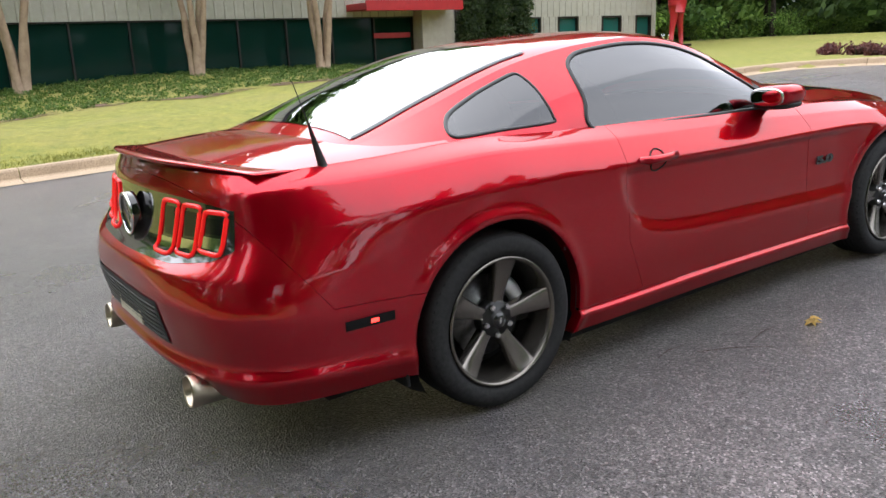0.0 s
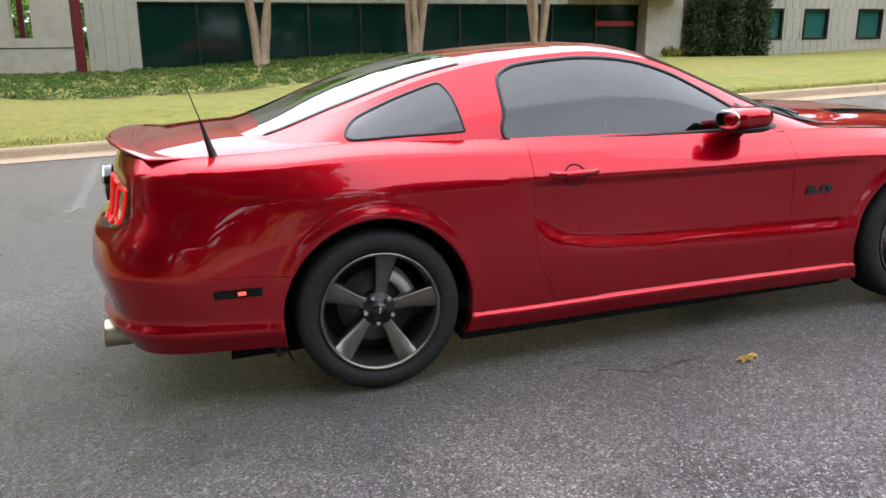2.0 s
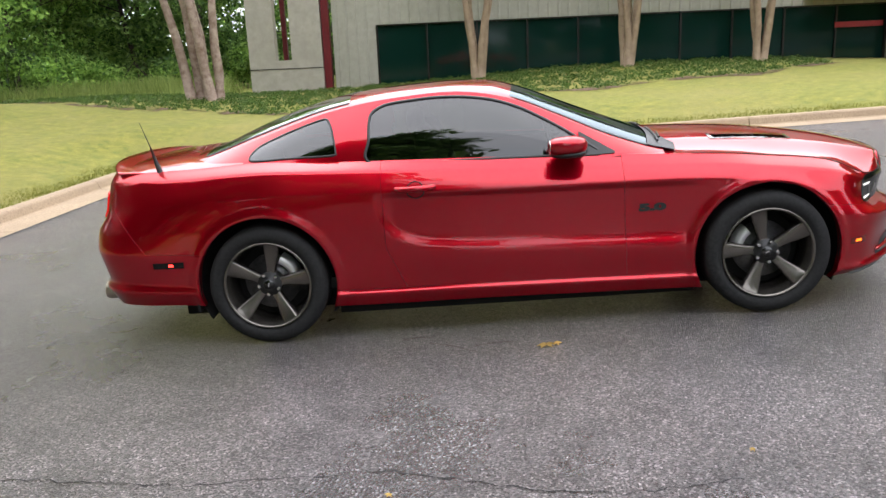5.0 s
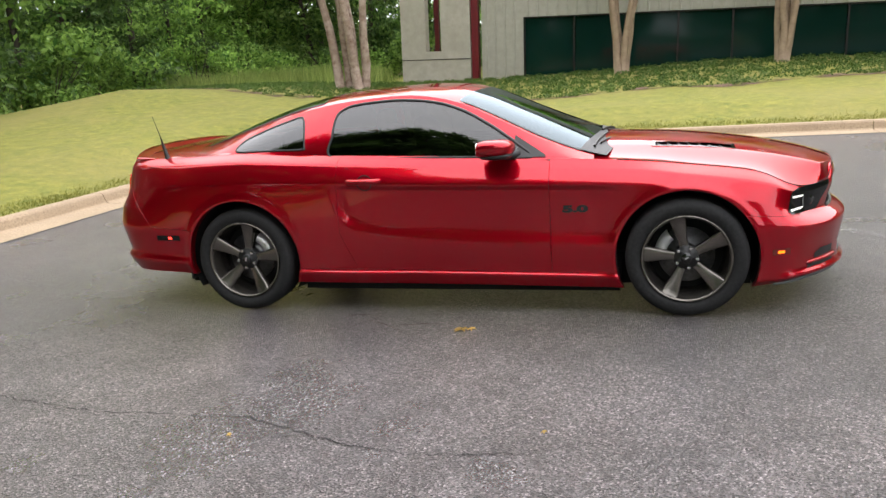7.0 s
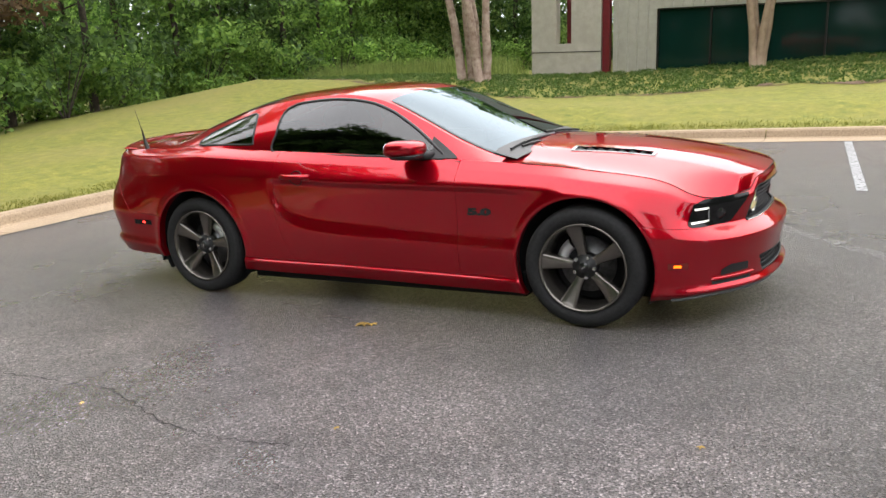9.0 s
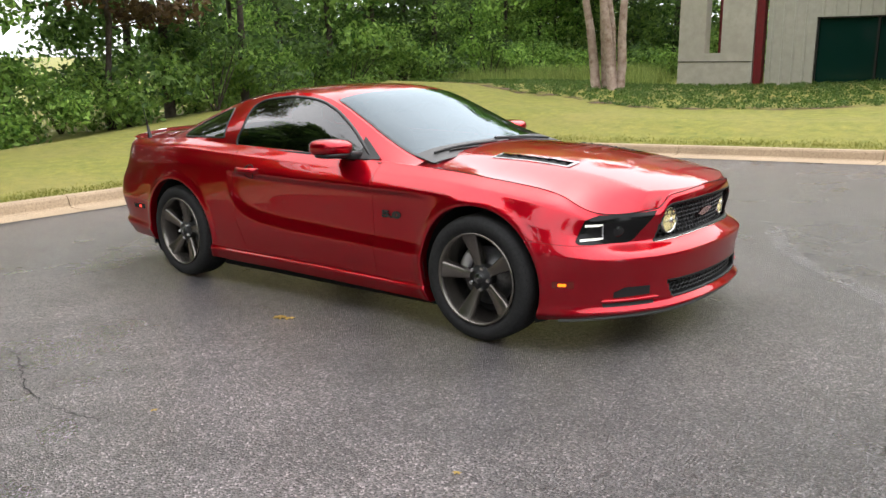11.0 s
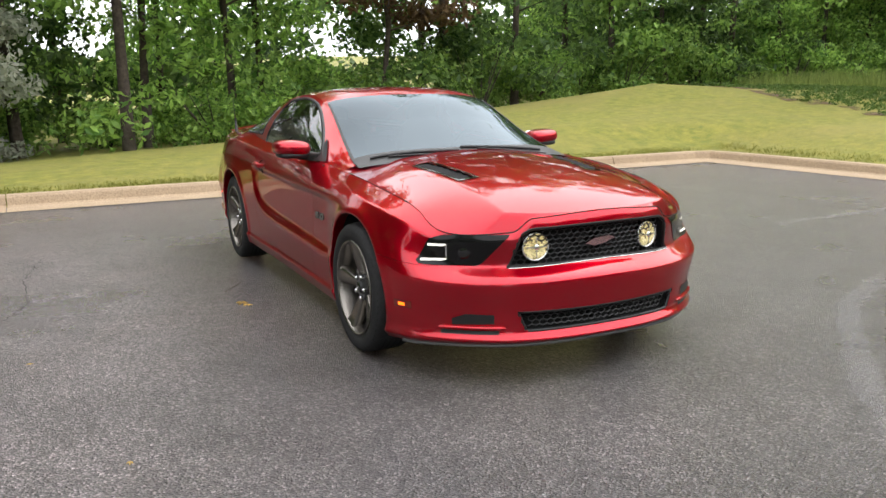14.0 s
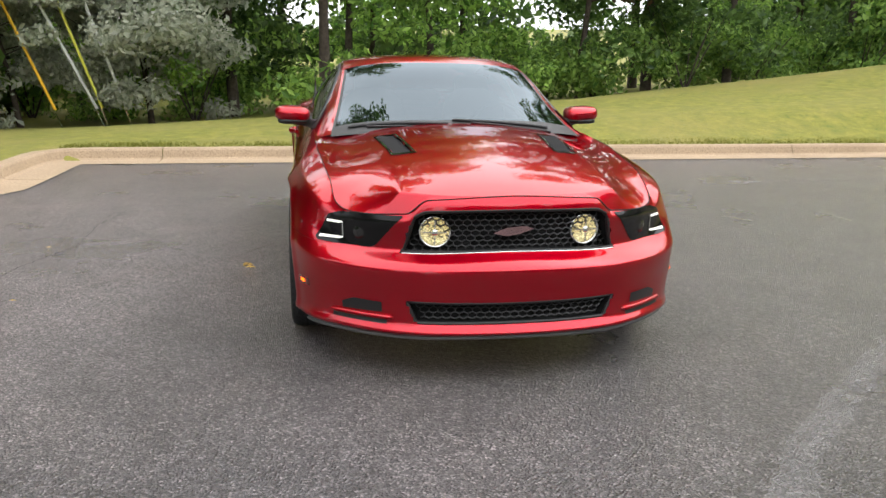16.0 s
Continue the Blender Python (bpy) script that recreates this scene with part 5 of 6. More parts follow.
def make_wheel():
    w = new("wheel")
    w.parent = car
    w["label"] = "five-spoke dark pewter alloy wheel with tyre"
    # outward is -y
    bm = lathe(bmesh.new(), [(0.238, -0.02), (0.243, -0.098), (0.252, -0.112), (0.275, -0.120), (0.300, -0.119), (0.318, -0.110), (0.329, -0.095), (0.3335, -0.07), (0.334, -0.04), (0.334, 0.04), (0.3335, 0.07), (0.32, 0.11), (0.27, 0.12), (0.24, 0.10)], 80)
    tyre = part("tyre", bm, RUBBER, w, "black rubber tyre", True)
    bm = bmesh.new()
    for y in (-0.045, -0.015, 0.015, 0.045):
        lathe(bm, [(0.3343, y - 0.004), (0.3348, y), (0.3343, y + 0.004)], 80)
    for k in range(60):  # shoulder blocks
        a = 2 * math.pi * k / 60
        c, s = math.cos(a), math.sin(a)
        vs = [bm.verts.new((r * math.cos(a + d), y, r * math.sin(a + d))) for r, y, d in ((0.3345, -0.066, 0), (0.3345, -0.066, 0.03), (0.3195, -0.1105, 0.035), (0.3195, -0.1105, 0.005))]
        bm.faces.new(vs)
    part("tread", bm, SKIRT, tyre)
    rim = part("rim", lathe(bmesh.new(), [(0.246, -0.112), (0.2435, -0.117), (0.237, -0.117), (0.231, -0.108), (0.226, -0.088), (0.216, -0.03), (0.205, 0.06), (0.205, 0.10)], 80), RIM, w, "dark pewter alloy rim", True)
    rs = [0.045, 0.075, 0.11, 0.15, 0.19, 0.222, 0.236]
    hw = [0.028, 0.024, 0.027, 0.034, 0.041, 0.046, 0.050]
    yo = [-0.066, -0.070, -0.076, -0.084, -0.093, -0.103, -0.112]
    for k in range(5):
        a = 2 * math.pi * k / 5
        ca, sa = math.cos(a), math.sin(a)
        G = np.empty((len(rs), 7, 3))
        for i, (r, h, y) in enumerate(zip(rs, hw, yo)):
            for j, (t, dy) in enumerate(((-1, 0.045), (-1.0, 0.008), (-0.72, 0.0), (0, 0.006), (0.72, 0.0), (1.0, 0.008), (1, 0.045))):
                G[i, j] = (r * ca - t * h * sa, y + dy, r * sa + t * h * ca)
        part("spoke", grid_mesh(G), RIM, rim, "", True)
    hub = part("hub", lathe(bmesh.new(), [(0.072, -0.02), (0.072, -0.062), (0.066, -0.068), (0.038, -0.070), (0.034, -0.078), (0.030, -0.083), (0.0005, -0.085)], 40), HUB, rim, "", True)
    part("centre_cap", lathe(bmesh.new(), [(0.029, -0.083), (0.027, -0.087), (0.0005, -0.089)], 32), GLOSSY_BLACK, rim, "black centre cap", True)
    part("emblem", box(bmesh.new(), -0.012, 0.012, -0.0915, -0.0885, -0.004, 0.004, 0.001), CHROME, rim)
    for k in range(5):
        a = 2 * math.pi * (k + 0.5) / 5
        b = lathe(bmesh.new(), [(0.0125, -0.055), (0.0125, -0.078), (0.009, -0.085), (0.0005, -0.086)], 8)
        bmesh.ops.translate(b, verts=b.verts[:], vec=(0.058 * math.cos(a), -0.002, 0.058 * math.sin(a)))
        part("lug_nut", b, NUT, rim, "", False)
    return w


def put_wheel(w, x, side, spin):
    w.matrix_basis = pose(x, -0.80 * side, 0.335, 0, 0, 0 if side > 0 else 180) @ pose(0, 0, 0, 0, -spin, 0)


def brake(x, side, ca):
    b = new("brake")
    b.parent = car
    b.matrix_basis = pose(x, -0.79 * side, 0.335, 0, 0, 0 if side > 0 else 180)
    part("brake_disc", lathe(bmesh.new(), [(0.07, -0.03), (0.075, -0.012), (0.155, -0.010), (0.155, 0.012), (0.07, 0.012)], 48), STEEL, b, "steel brake disc", True)
    bm = bmesh.new()
    G = np.empty((9, 5, 3))
    for i, a in enumerate(np.linspace(-0.5, 0.5, 9)):
        for j, (r, y) in enumerate(((0.11, -0.02), (0.118, -0.045), (0.15, -0.05), (0.172, -0.03), (0.174, 0.02))):
            G[i, j] = (r * math.cos(a + ca), y, r * math.sin(a + ca))
    part("caliper", grid_mesh(G), CALIPER, b, "grey brake caliper", True)
    part("backplate", lathe(bmesh.new(), [(0.0005, 0.03), (0.2, 0.03), (0.2, 0.05)], 32), SKIRT, b)


first = make_wheel()
put_wheel(first, -1.36, 1, 80)
for x, side, spin in ((1.36, 1, 30), (-1.36, -1, 10), (1.36, -1, 50)):
    w = copy_thing(first, Matrix())
    put_wheel(w, x, side, spin)
for x, side in ((-1.36, 1), (1.36, 1), (-1.36, -1), (1.36, -1)):
    brake(x, side, radians(35 if x < 0 else 155))
    # dark wheel housing
    bm = bmesh.new()
    G = np.array([[(x + r * math.cos(a), -side * y, 0.335 + r * math.sin(a)) for r, y in ((ARCH + 0.004, 0.885), (ARCH + 0.02, 0.80), (ARCH + 0.02, 0.52), (0.05, 0.52))] for a in np.linspace(radians(-28), radians(208), 33)])
    part("wheel_housing", grid_mesh(G), SKIRT, car, "", True)
# floor of the car: a tray between the lower edges
_tu = np.r_[np.linspace(0.25, 1.6, 10), np.linspace(1.7, 10.3, 90), np.linspace(10.4, 11.85, 12)]
_tp = body_point(_tu, np.zeros_like(_tu))
_ty = np.array([min(-p[1], 0.60) if min(abs(p[0] - 1.36), abs(p[0] + 1.36)) < 0.42 else -p[1] - 0.01 for p in _tp])
part("undertray", grid_mesh(np.array([[(p[0], -w, p[2] + 0.012), (p[0], 0, p[2] + 0.012), (p[0], w, p[2] + 0.012)] for p, w in zip(_tp, _ty)])), SKIRT, car, "matt black undertray")
# low-set boxes and added rails block light passing under the car
box_part("underbody", (-1.95, 1.72, -0.60, 0.60, 0.11, 0.30), SKIRT, car)
for s in (-1, 1):
    box_part("underbody_light_block", (-0.96, 0.96, s * 0.61 - 0.10, s * 0.61 + 0.10, 0.112, 0.20), SKIRT, car)
for x0, x1 in ((-0.99, 0.99),):
    box_part("floor_pan", (x0, x1, -0.80, 0.80, 0.12, 0.26), SKIRT, car)


# ---- lamps, grilles and fittings of the car ----
_kd = np.linspace(0, 7, 141)
_zk = {}


def k_at(u, z):
    """The level k at which the body at station u has height z."""
    key = round(float(u), 4)
    if key not in _zk:
        _zk[key] = body_point(np.full(141, key), _kd)[:, 2]
    return float(np.interp(z, _zk[key], _kd))


def u_at_y(y, k, front=True):
    us = np.linspace(9.0, 12.0, 200) if front else np.linspace(0.0, 2.6, 200)
    key = (round(k, 2), front)
    if key not in _zk:
        _zk[key] = body_point(us, np.full(200, key[0]))[:, 1]
    ys = _zk[key]
    return float(np.interp(y, ys, us)) if front else float(np.interp(-y, -ys, us))


def patch(us, z0, z1, off, m=6):
    """A piece of the body's skin between two heights along stations us."""
    us = np.asarray(us, float)
    z0, z1 = np.broadcast_to(z0, us.shape), np.broadcast_to(z1, us.shape)
    G = np.empty((len(us), m, 3))
    for i, u in enumerate(us):
        ks = np.linspace(k_at(u, z0[i]), k_at(u, z1[i]), m)
        G[i] = body_point(np.full(m, u), ks, off)
    return grid_mesh(G)


def skin_line(uz, off):
    return [body_point(u, k_at(u, z), off) for u, z in uz]


# headlamps
hu = np.r_[np.linspace(9.47, 9.72, 10), np.linspace(9.75, 10.86, 30)]
hz0 = np.interp(hu, [9.47, 9.53, 9.8, 10.42, 10.5, 10.86], [0.566, 0.554, 0.548, 0.546, 0.556, 0.686])
hz1 = np.interp(hu, [9.47, 9.66, 9.95, 10.5, 10.86], [0.572, 0.664, 0.684, 0.686, 0.69])
for lens in both("headlamp", patch(hu, hz0, hz1, 0.003, 9), SMOKED, "smoked black headlamp with lit white bars"):
    left = lens.data.vertices[0].co.y > 0
    for z, u0 in ((0.572, 9.55), (0.638, 9.66)):
        us = np.linspace(u0, 10.0, 14)
        b = patch(us, z - 0.0055 + 0.004 * (us > 9.95), z + 0.0055, 0.007, 3)
        part("light_bar", mirrored(b) if left else b, WHITE_LED, lens, "lit white light bar", True)
    b = patch(np.linspace(9.985, 10.01, 3), 0.572, 0.640, 0.0065, 6)
    part("lamp_bracket", mirrored(b) if left else b, CHROME, lens, "bright inner edge of the lamp", True)
    c = body_point(10.24, k_at(10.24, 0.612), -0.004)
    bm = lathe(bmesh.new(), [(0.040, 0.004), (0.036, -0.004), (0.028, -0.006), (0.0005, -0.012)], 28)
    bmesh.ops.rotate(bm, verts=bm.verts[:], cent=(0, 0, 0), matrix=Matrix.Rotation(radians(46), 3, "Z"))
    bmesh.ops.translate(bm, verts=bm.verts[:], vec=c)
    part("projector", mirrored(bm) if left else bm, GLOSSY_BLACK, lens, "round black projector lens", True)


# upper and lower grille: recessed backing, honeycomb and frame
def honeycomb(y0, y1, z0, z1, cell, inside, place, r=0.0032):
    bm = bmesh.new()
    w, h = cell, cell * 0.62
    seen = set()
    for row in range(int((z1 - z0) / h) + 2):
        for col in range(int((y1 - y0) / w) + 2):
            cy, cz = y0 + (col + 0.5 * (row % 2)) * w, z0 + row * h
            pts = [(cy + dy * w, cz + dz * h) for dy, dz in ((-0.5, -0.3), (0, -0.68), (0.5, -0.3), (0.5, 0.3), (0, 0.68), (-0.5, 0.3))]
            for a, b in zip(pts, pts[1:] + pts[:1]):
                key = tuple(sorted(((round(a[0], 3), round(a[1], 3)), (round(b[0], 3), round(b[1], 3)))))
                if key in seen or not (inside(*a) and inside(*b)):
                    continue
                seen.add(key)
                tube(bm, [place(*a), place(*b)], r, 4, False)
    return bm


def nose_at(y, z, off):
    u = u_at_y(-abs(y), k_at(11.5, z))
    p = body_point(u, k_at(u, z), off)
    return (p[0], -p[1] if y > 0 else p[1], p[2])


whole("grille_backing", patch(np.linspace(10.76, 12, 30), 0.51, np.interp(np.linspace(10.76, 12, 30), [10.9, 11.3], [0.69, 0.74]), -0.075, 4), SKIRT)
grille = part("grille", honeycomb(-0.52, 0.52, 0.53, 0.73, 0.036, lambda y, z: 0.545 - 0.1 * y * y < z < 0.716 - 0.15 * y * y and abs(y) < 0.455 - 0.42 * (z - 0.53), lambda y, z: nose_at(y, z, -0.035)), BLACK, car, "black honeycomb grille")
low = part("lower_grille", honeycomb(-0.50, 0.50, 0.24, 0.36, 0.036, lambda y, z: 0.256 < z < 0.340 and abs(y) < 0.39 + 0.42 * (z - 0.25), lambda y, z: nose_at(y, z, -0.03)), BLACK, car, "black honeycomb lower grille")
whole("lower_grille_backing", patch(np.linspace(10.86, 12, 30), 0.24, 0.365, -0.06, 4), SKIRT)


def frame_loop(k0, k1, ua, ub, off, r, name, label, mat):
    pts = [body_point(u, k1, off) for u in np.linspace(12, ub, 26)] + [body_point(ub + (ua - ub) * t, k1 + (k0 - k1) * t, off) for t in np.linspace(0.15, 0.85, 5)] + [body_point(u, k0, off) for u in np.linspace(ua, 12, 26)]
    whole(name, tube(bmesh.new(), pts, r, 7, False), mat, label)


frame_loop(4.88, 6.17, 10.835, 11.005, -0.008, 0.009, "grille_frame", "black grille surround", BLACK)
frame_loop(2.04, 2.96, 11.05, 10.94, -0.008, 0.008, "lower_grille_frame", "black lower grille surround", BLACK)
# walls of the openings
for nm, k0, k1, ua, ub in (("grille_duct", 4.85, 6.2, 10.83, 11.0), ("lower_grille_duct", 2.0, 3.0, 11.05, 10.93)):
    loop = [(u, k1) for u in np.linspace(12, ub, 20)] + [(ub + (ua - ub) * t, k1 + (k0 - k1) * t) for t in (0.25, 0.5, 0.75)] + [(u, k0) for u in np.linspace(ua, 12, 20)]
    whole(nm, grid_mesh(np.array([[body_point(u, k, o) for o in (-0.001, -0.08)] for u, k in loop])), SKIRT)
b = tube(bmesh.new(), [body_point(u, 4.86, 0.001) for u in np.linspace(10.85, 12, 24)], 0.003, 6, False)
whole("grille_edge", b, CHROME, "bright lower edge of the grille")

for s in (-1, 1):
    c = nose_at(0.328 * s, 0.622, -0.045)
    rot = Matrix.Rotation(radians(90 + 9 * s), 3, "Z")
    for nm, prof, mt, lb in (("fog_lamp", [(0.066, 0.03), (0.068, -0.006), (0.063, -0.014), (0.058, -0.006)], CHROME, "lit yellow round fog lamp"), ("fog_lens", [(0.058, -0.004), (0.05, -0.012), (0.03, -0.018), (0.0005, -0.020)], YELLOW_LAMP, "lit yellow lens"), ("bulb_shield", [(0.014, -0.0195), (0.012, -0.023), (0.0005, -0.024)], CHROME, "small bright bulb shield")):
        b = lathe(bmesh.new(), prof, 40)
        bmesh.ops.rotate(b, verts=b.verts[:], cent=(0, 0, 0), matrix=rot)
        bmesh.ops.translate(b, verts=b.verts[:], vec=c)
        ob = part(nm, b, mt, car if nm == "fog_lamp" else lampob, lb, True)
        lampob = ob if nm == "fog_lamp" else lampob
    for across, up in ((0.05, 0.0022), (0.0022, 0.05)):
        b = box(bmesh.new(), -across, across, -0.0215, -0.008, -up, up)
        bmesh.ops.rotate(b, verts=b.verts[:], cent=(0, 0, 0), matrix=rot)
        bmesh.ops.translate(b, verts=b.verts[:], vec=c)
        part("lens_rib", b, NUT, lampob)
# plain emblem in the middle of the grille
bm = bmesh.new()
em = [(-0.085, -0.006), (-0.03, 0.016), (0.05, 0.022), (0.085, 0.010), (0.03, -0.010), (-0.03, -0.020)]
fr = [bm.verts.new((2.186, y, 0.628 + z)) for y, z in em]
f = bm.faces.new(fr)
g = bmesh.ops.extrude_face_region(bm, geom=[f])
bmesh.ops.translate(bm, verts=[v for v in g["geom"] if isinstance(v, bmesh.types.BMVert)], vec=(0.012, 0, 0))
part("emblem", bm, EMBLEM, car, "tinted chrome emblem as a plain shape")

# side slots as flat patches, their recess shade put into the black; fins, chin lip
su = np.linspace(10.12, 10.66, 14)
both("bumper_slot", patch(su, np.interp(su, [10.12, 10.66], [0.285, 0.292]), np.interp(su, [10.12, 10.3, 10.66], [0.315, 0.338, 0.335]), 0.003, 4), BLACK, "black slot in the bumper")
both("bumper_slot", patch(np.linspace(9.95, 10.72, 16), 0.243, 0.262, 0.003, 3), BLACK, "black slot in the bumper")
both("bumper_fin", tube(bmesh.new(), skin_line([(u, 0.272) for u in np.linspace(9.92, 10.80, 18)], 0.006), [0.003] + [0.011] * 16 + [0.003], 8), PAINT, "red fin under the slot")
whole("chin_lip", tube(bmesh.new(), [body_point(u, 0.0, 0.008) for u in np.linspace(9.15, 12, 40)], 0.008, 6, False), material("scuffed_grey_lip", g3(0.10), 0.6), "scuffed grey lower lip")
# markers
for nm, us, z, mt, lb in (("front_marker", np.linspace(9.08, 9.44, 8), 0.362, AMBER, "amber side marker lamp"), ("rear_marker", np.linspace(2.60, 2.97, 8), 0.484, RED_DOT, "red side marker lamp")):
    for ob in both(nm, patch(us, z - 0.018, z + 0.016, 0.003, 4), SMOKED if nm == "rear_marker" else RED_LENS, lb):
        left = ob.data.vertices[0].co.y > 0
        mid = us[len(us) // 2]
        b = patch([mid - 0.03, mid, mid + 0.03] if nm == "rear_marker" else [mid - 0.11, mid, mid + 0.02], z - 0.008, z + 0.006, 0.0055, 3)
        part("lit_bulb", mirrored(b) if left else b, mt, ob, "", True)

# tail panel and three-bar lamps
tu = np.linspace(0, 1.80, 40)
tail_low = lambda u: np.interp(u, [0, 0.9, 1.5, 1.8], [0.70, 0.705, 0.735, 0.77])
tail_high = lambda u: np.interp(u, [0, 0.9, 1.5, 1.8], [0.915, 0.915, 0.900, 0.89])
whole("tail_panel", patch(tu, tail_low(tu), tail_high(tu), 0.002, 8), GLOSSY_BLACK, "gloss black tail panel")
lamps = []
for ua, ub in ((0.60, 0.86), (0.94, 1.22), (1.30, 1.70)):
    lean = 0.10
    loop = []
    za, zb = float(tail_low((ua + ub) / 2)) + 0.018, float(tail_high((ua + ub) / 2)) - 0.018
    for t in np.linspace(0, 1, 9):
        loop.append((ua + (ub - ua) * t, zb - 0.007 * (2 * t - 1) ** 8))
    for t in np.linspace(0, 1, 9)[1:-1]:
        loop.append((ub - lean * t, zb + (za - zb) * t))
    for t in np.linspace(1, 0, 9):
        loop.append((ua - lean + (ub - ua) * t, za + 0.005 * (2 * t - 1) ** 8))
    for t in np.linspace(1, 0, 9)[1:-1]:
        loop.append((ua - lean * t, zb + (za - zb) * t))
    loop.append(loop[0])
    b = tube(bmesh.new(), skin_line(loop, 0.003), 0.0088, 7, False)
    obs = both("tail_lamp", b, RED_LED, "lit red tail lamp bar")
    for ob in obs:
        left = ob.data.vertices[0].co.y > 0
        b = patch(np.linspace(ua - lean * 0.8 + 0.03, ub - lean * 0.8 - 0.03, 6), za + 0.012, za + 0.05, 0.004, 3)
        part("reflector", mirrored(b) if left else b, CHROME, ob, "", True)
        b = patch(np.linspace(ua - lean * 0.3 + 0.04, ub - lean * 0.3 - 0.05, 6), za + 0.06, zb - 0.02, 0.0035, 4)
        part("lens", mirrored(b) if left else b, SMOKED, ob, "", True)
bm = lathe(bmesh.new(), [(0.082, 0.02), (0.082, -0.012), (0.074, -0.018), (0.070, -0.010), (0.0005, -0.012)], 40)
bmesh.ops.rotate(bm, verts=bm.verts[:], cent=(0, 0, 0), matrix=Matrix.Rotation(radians(-90), 3, "Z"))
bmesh.ops.translate(bm, verts=bm.verts[:], vec=(-2.385, 0, 0.815))
part("tail_emblem", bm, GLOSSY_BLACK, car, "round black emblem with a bright rim", True)
bm = bmesh.new()
lathe(bm, [(0.083, -0.010), (0.083, -0.017), (0.072, -0.019), (0.072, -0.010)], 40)
bmesh.ops.rotate(bm, verts=bm.verts[:], cent=(0, 0, 0), matrix=Matrix.Rotation(radians(-90), 3, "Z"))
bmesh.ops.translate(bm, verts=bm.verts[:], vec=(-2.386, 0, 0.815))
part("emblem_ring", bm, CHROME, car, "bright ring", True)

# ribbed plate recess, plate and its bars
whole("plate_recess", patch(np.linspace(0, 0.78, 14), 0.415, 0.575, 0.003, 6), BLACK, "black ribbed plate recess")
for z in np.arange(0.43, 0.57, 0.02):
    whole("rib", tube(bmesh.new(), skin_line([(u, z) for u in np.linspace(0, 0.76, 10)], 0.005), 0.004, 5, False), BLACK)
plate = part("number_plate", box(bmesh.new(), -2.446, -2.437, -0.152, 0.152, 0.425, 0.575, 0.002), PLATE, car, "cream plate with plain dark bars")
for k in range(6):
    y = -0.105 + k * 0.042
    part("bar", box(bmesh.new(), -2.4485, -2.4455, y - 0.013, y + 0.013, 0.462, 0.53), BLACK, plate)
# exhaust tips
for s in (-1, 1):
    bm = lathe(bmesh.new(), [(0.046, 0.30), (0.056, 0.02), (0.056, 0.0), (0.053, -0.006), (0.049, 0.0), (0.046, 0.2), (0.0005, 0.2)], 32)
    bmesh.ops.rotate(bm, verts=bm.verts[:], cent=(0, 0, 0), matrix=Matrix.Rotation(radians(-90), 3, "Z"))
    bmesh.ops.rotate(bm, verts=bm.verts[:], cent=(0, 0, 0), matrix=Matrix.Rotation(radians(4), 3, "Y"))
    bmesh.ops.translate(bm, verts=bm.verts[:], vec=(-2.425, 0.55 * s, 0.285))
    part("exhaust_tip", bm, material("dull_exhaust_chrome", (0.5, 0.44, 0.34), 0.33, 1.0), car, "round chrome exhaust tip", True)
# mud flap behind the rear wheel
both("mud_flap", box(bmesh.new(), -1.78, -1.765, -0.885, -0.70, 0.20, 0.40, 0.004), SKIRT, "black mud flap", False)

# mirrors
def superegg(c, r, e=2.6, n=28, m=18, cut=None):
    bm = bmesh.new()
    G = np.empty((n + 1, m, 3))
    for i in range(n + 1):
        a = 2 * math.pi * i / n
        for j in range(m):
            t = math.pi * (j + 0.02) / (m - 0.96)
            v = np.array((math.sin(t) * math.cos(a), math.sin(t) * math.sin(a), math.cos(t)))
            v /= (np.abs(v) ** e).sum() ** (1 / e)
            G[i, j] = np.array(c) + v * np.array(r)
    b = grid_mesh(G)
    bmesh.ops.remove_doubles(b, verts=b.verts[:], dist=1e-5)
    bmesh.ops.recalc_face_normals(b, faces=b.faces[:])
    return b


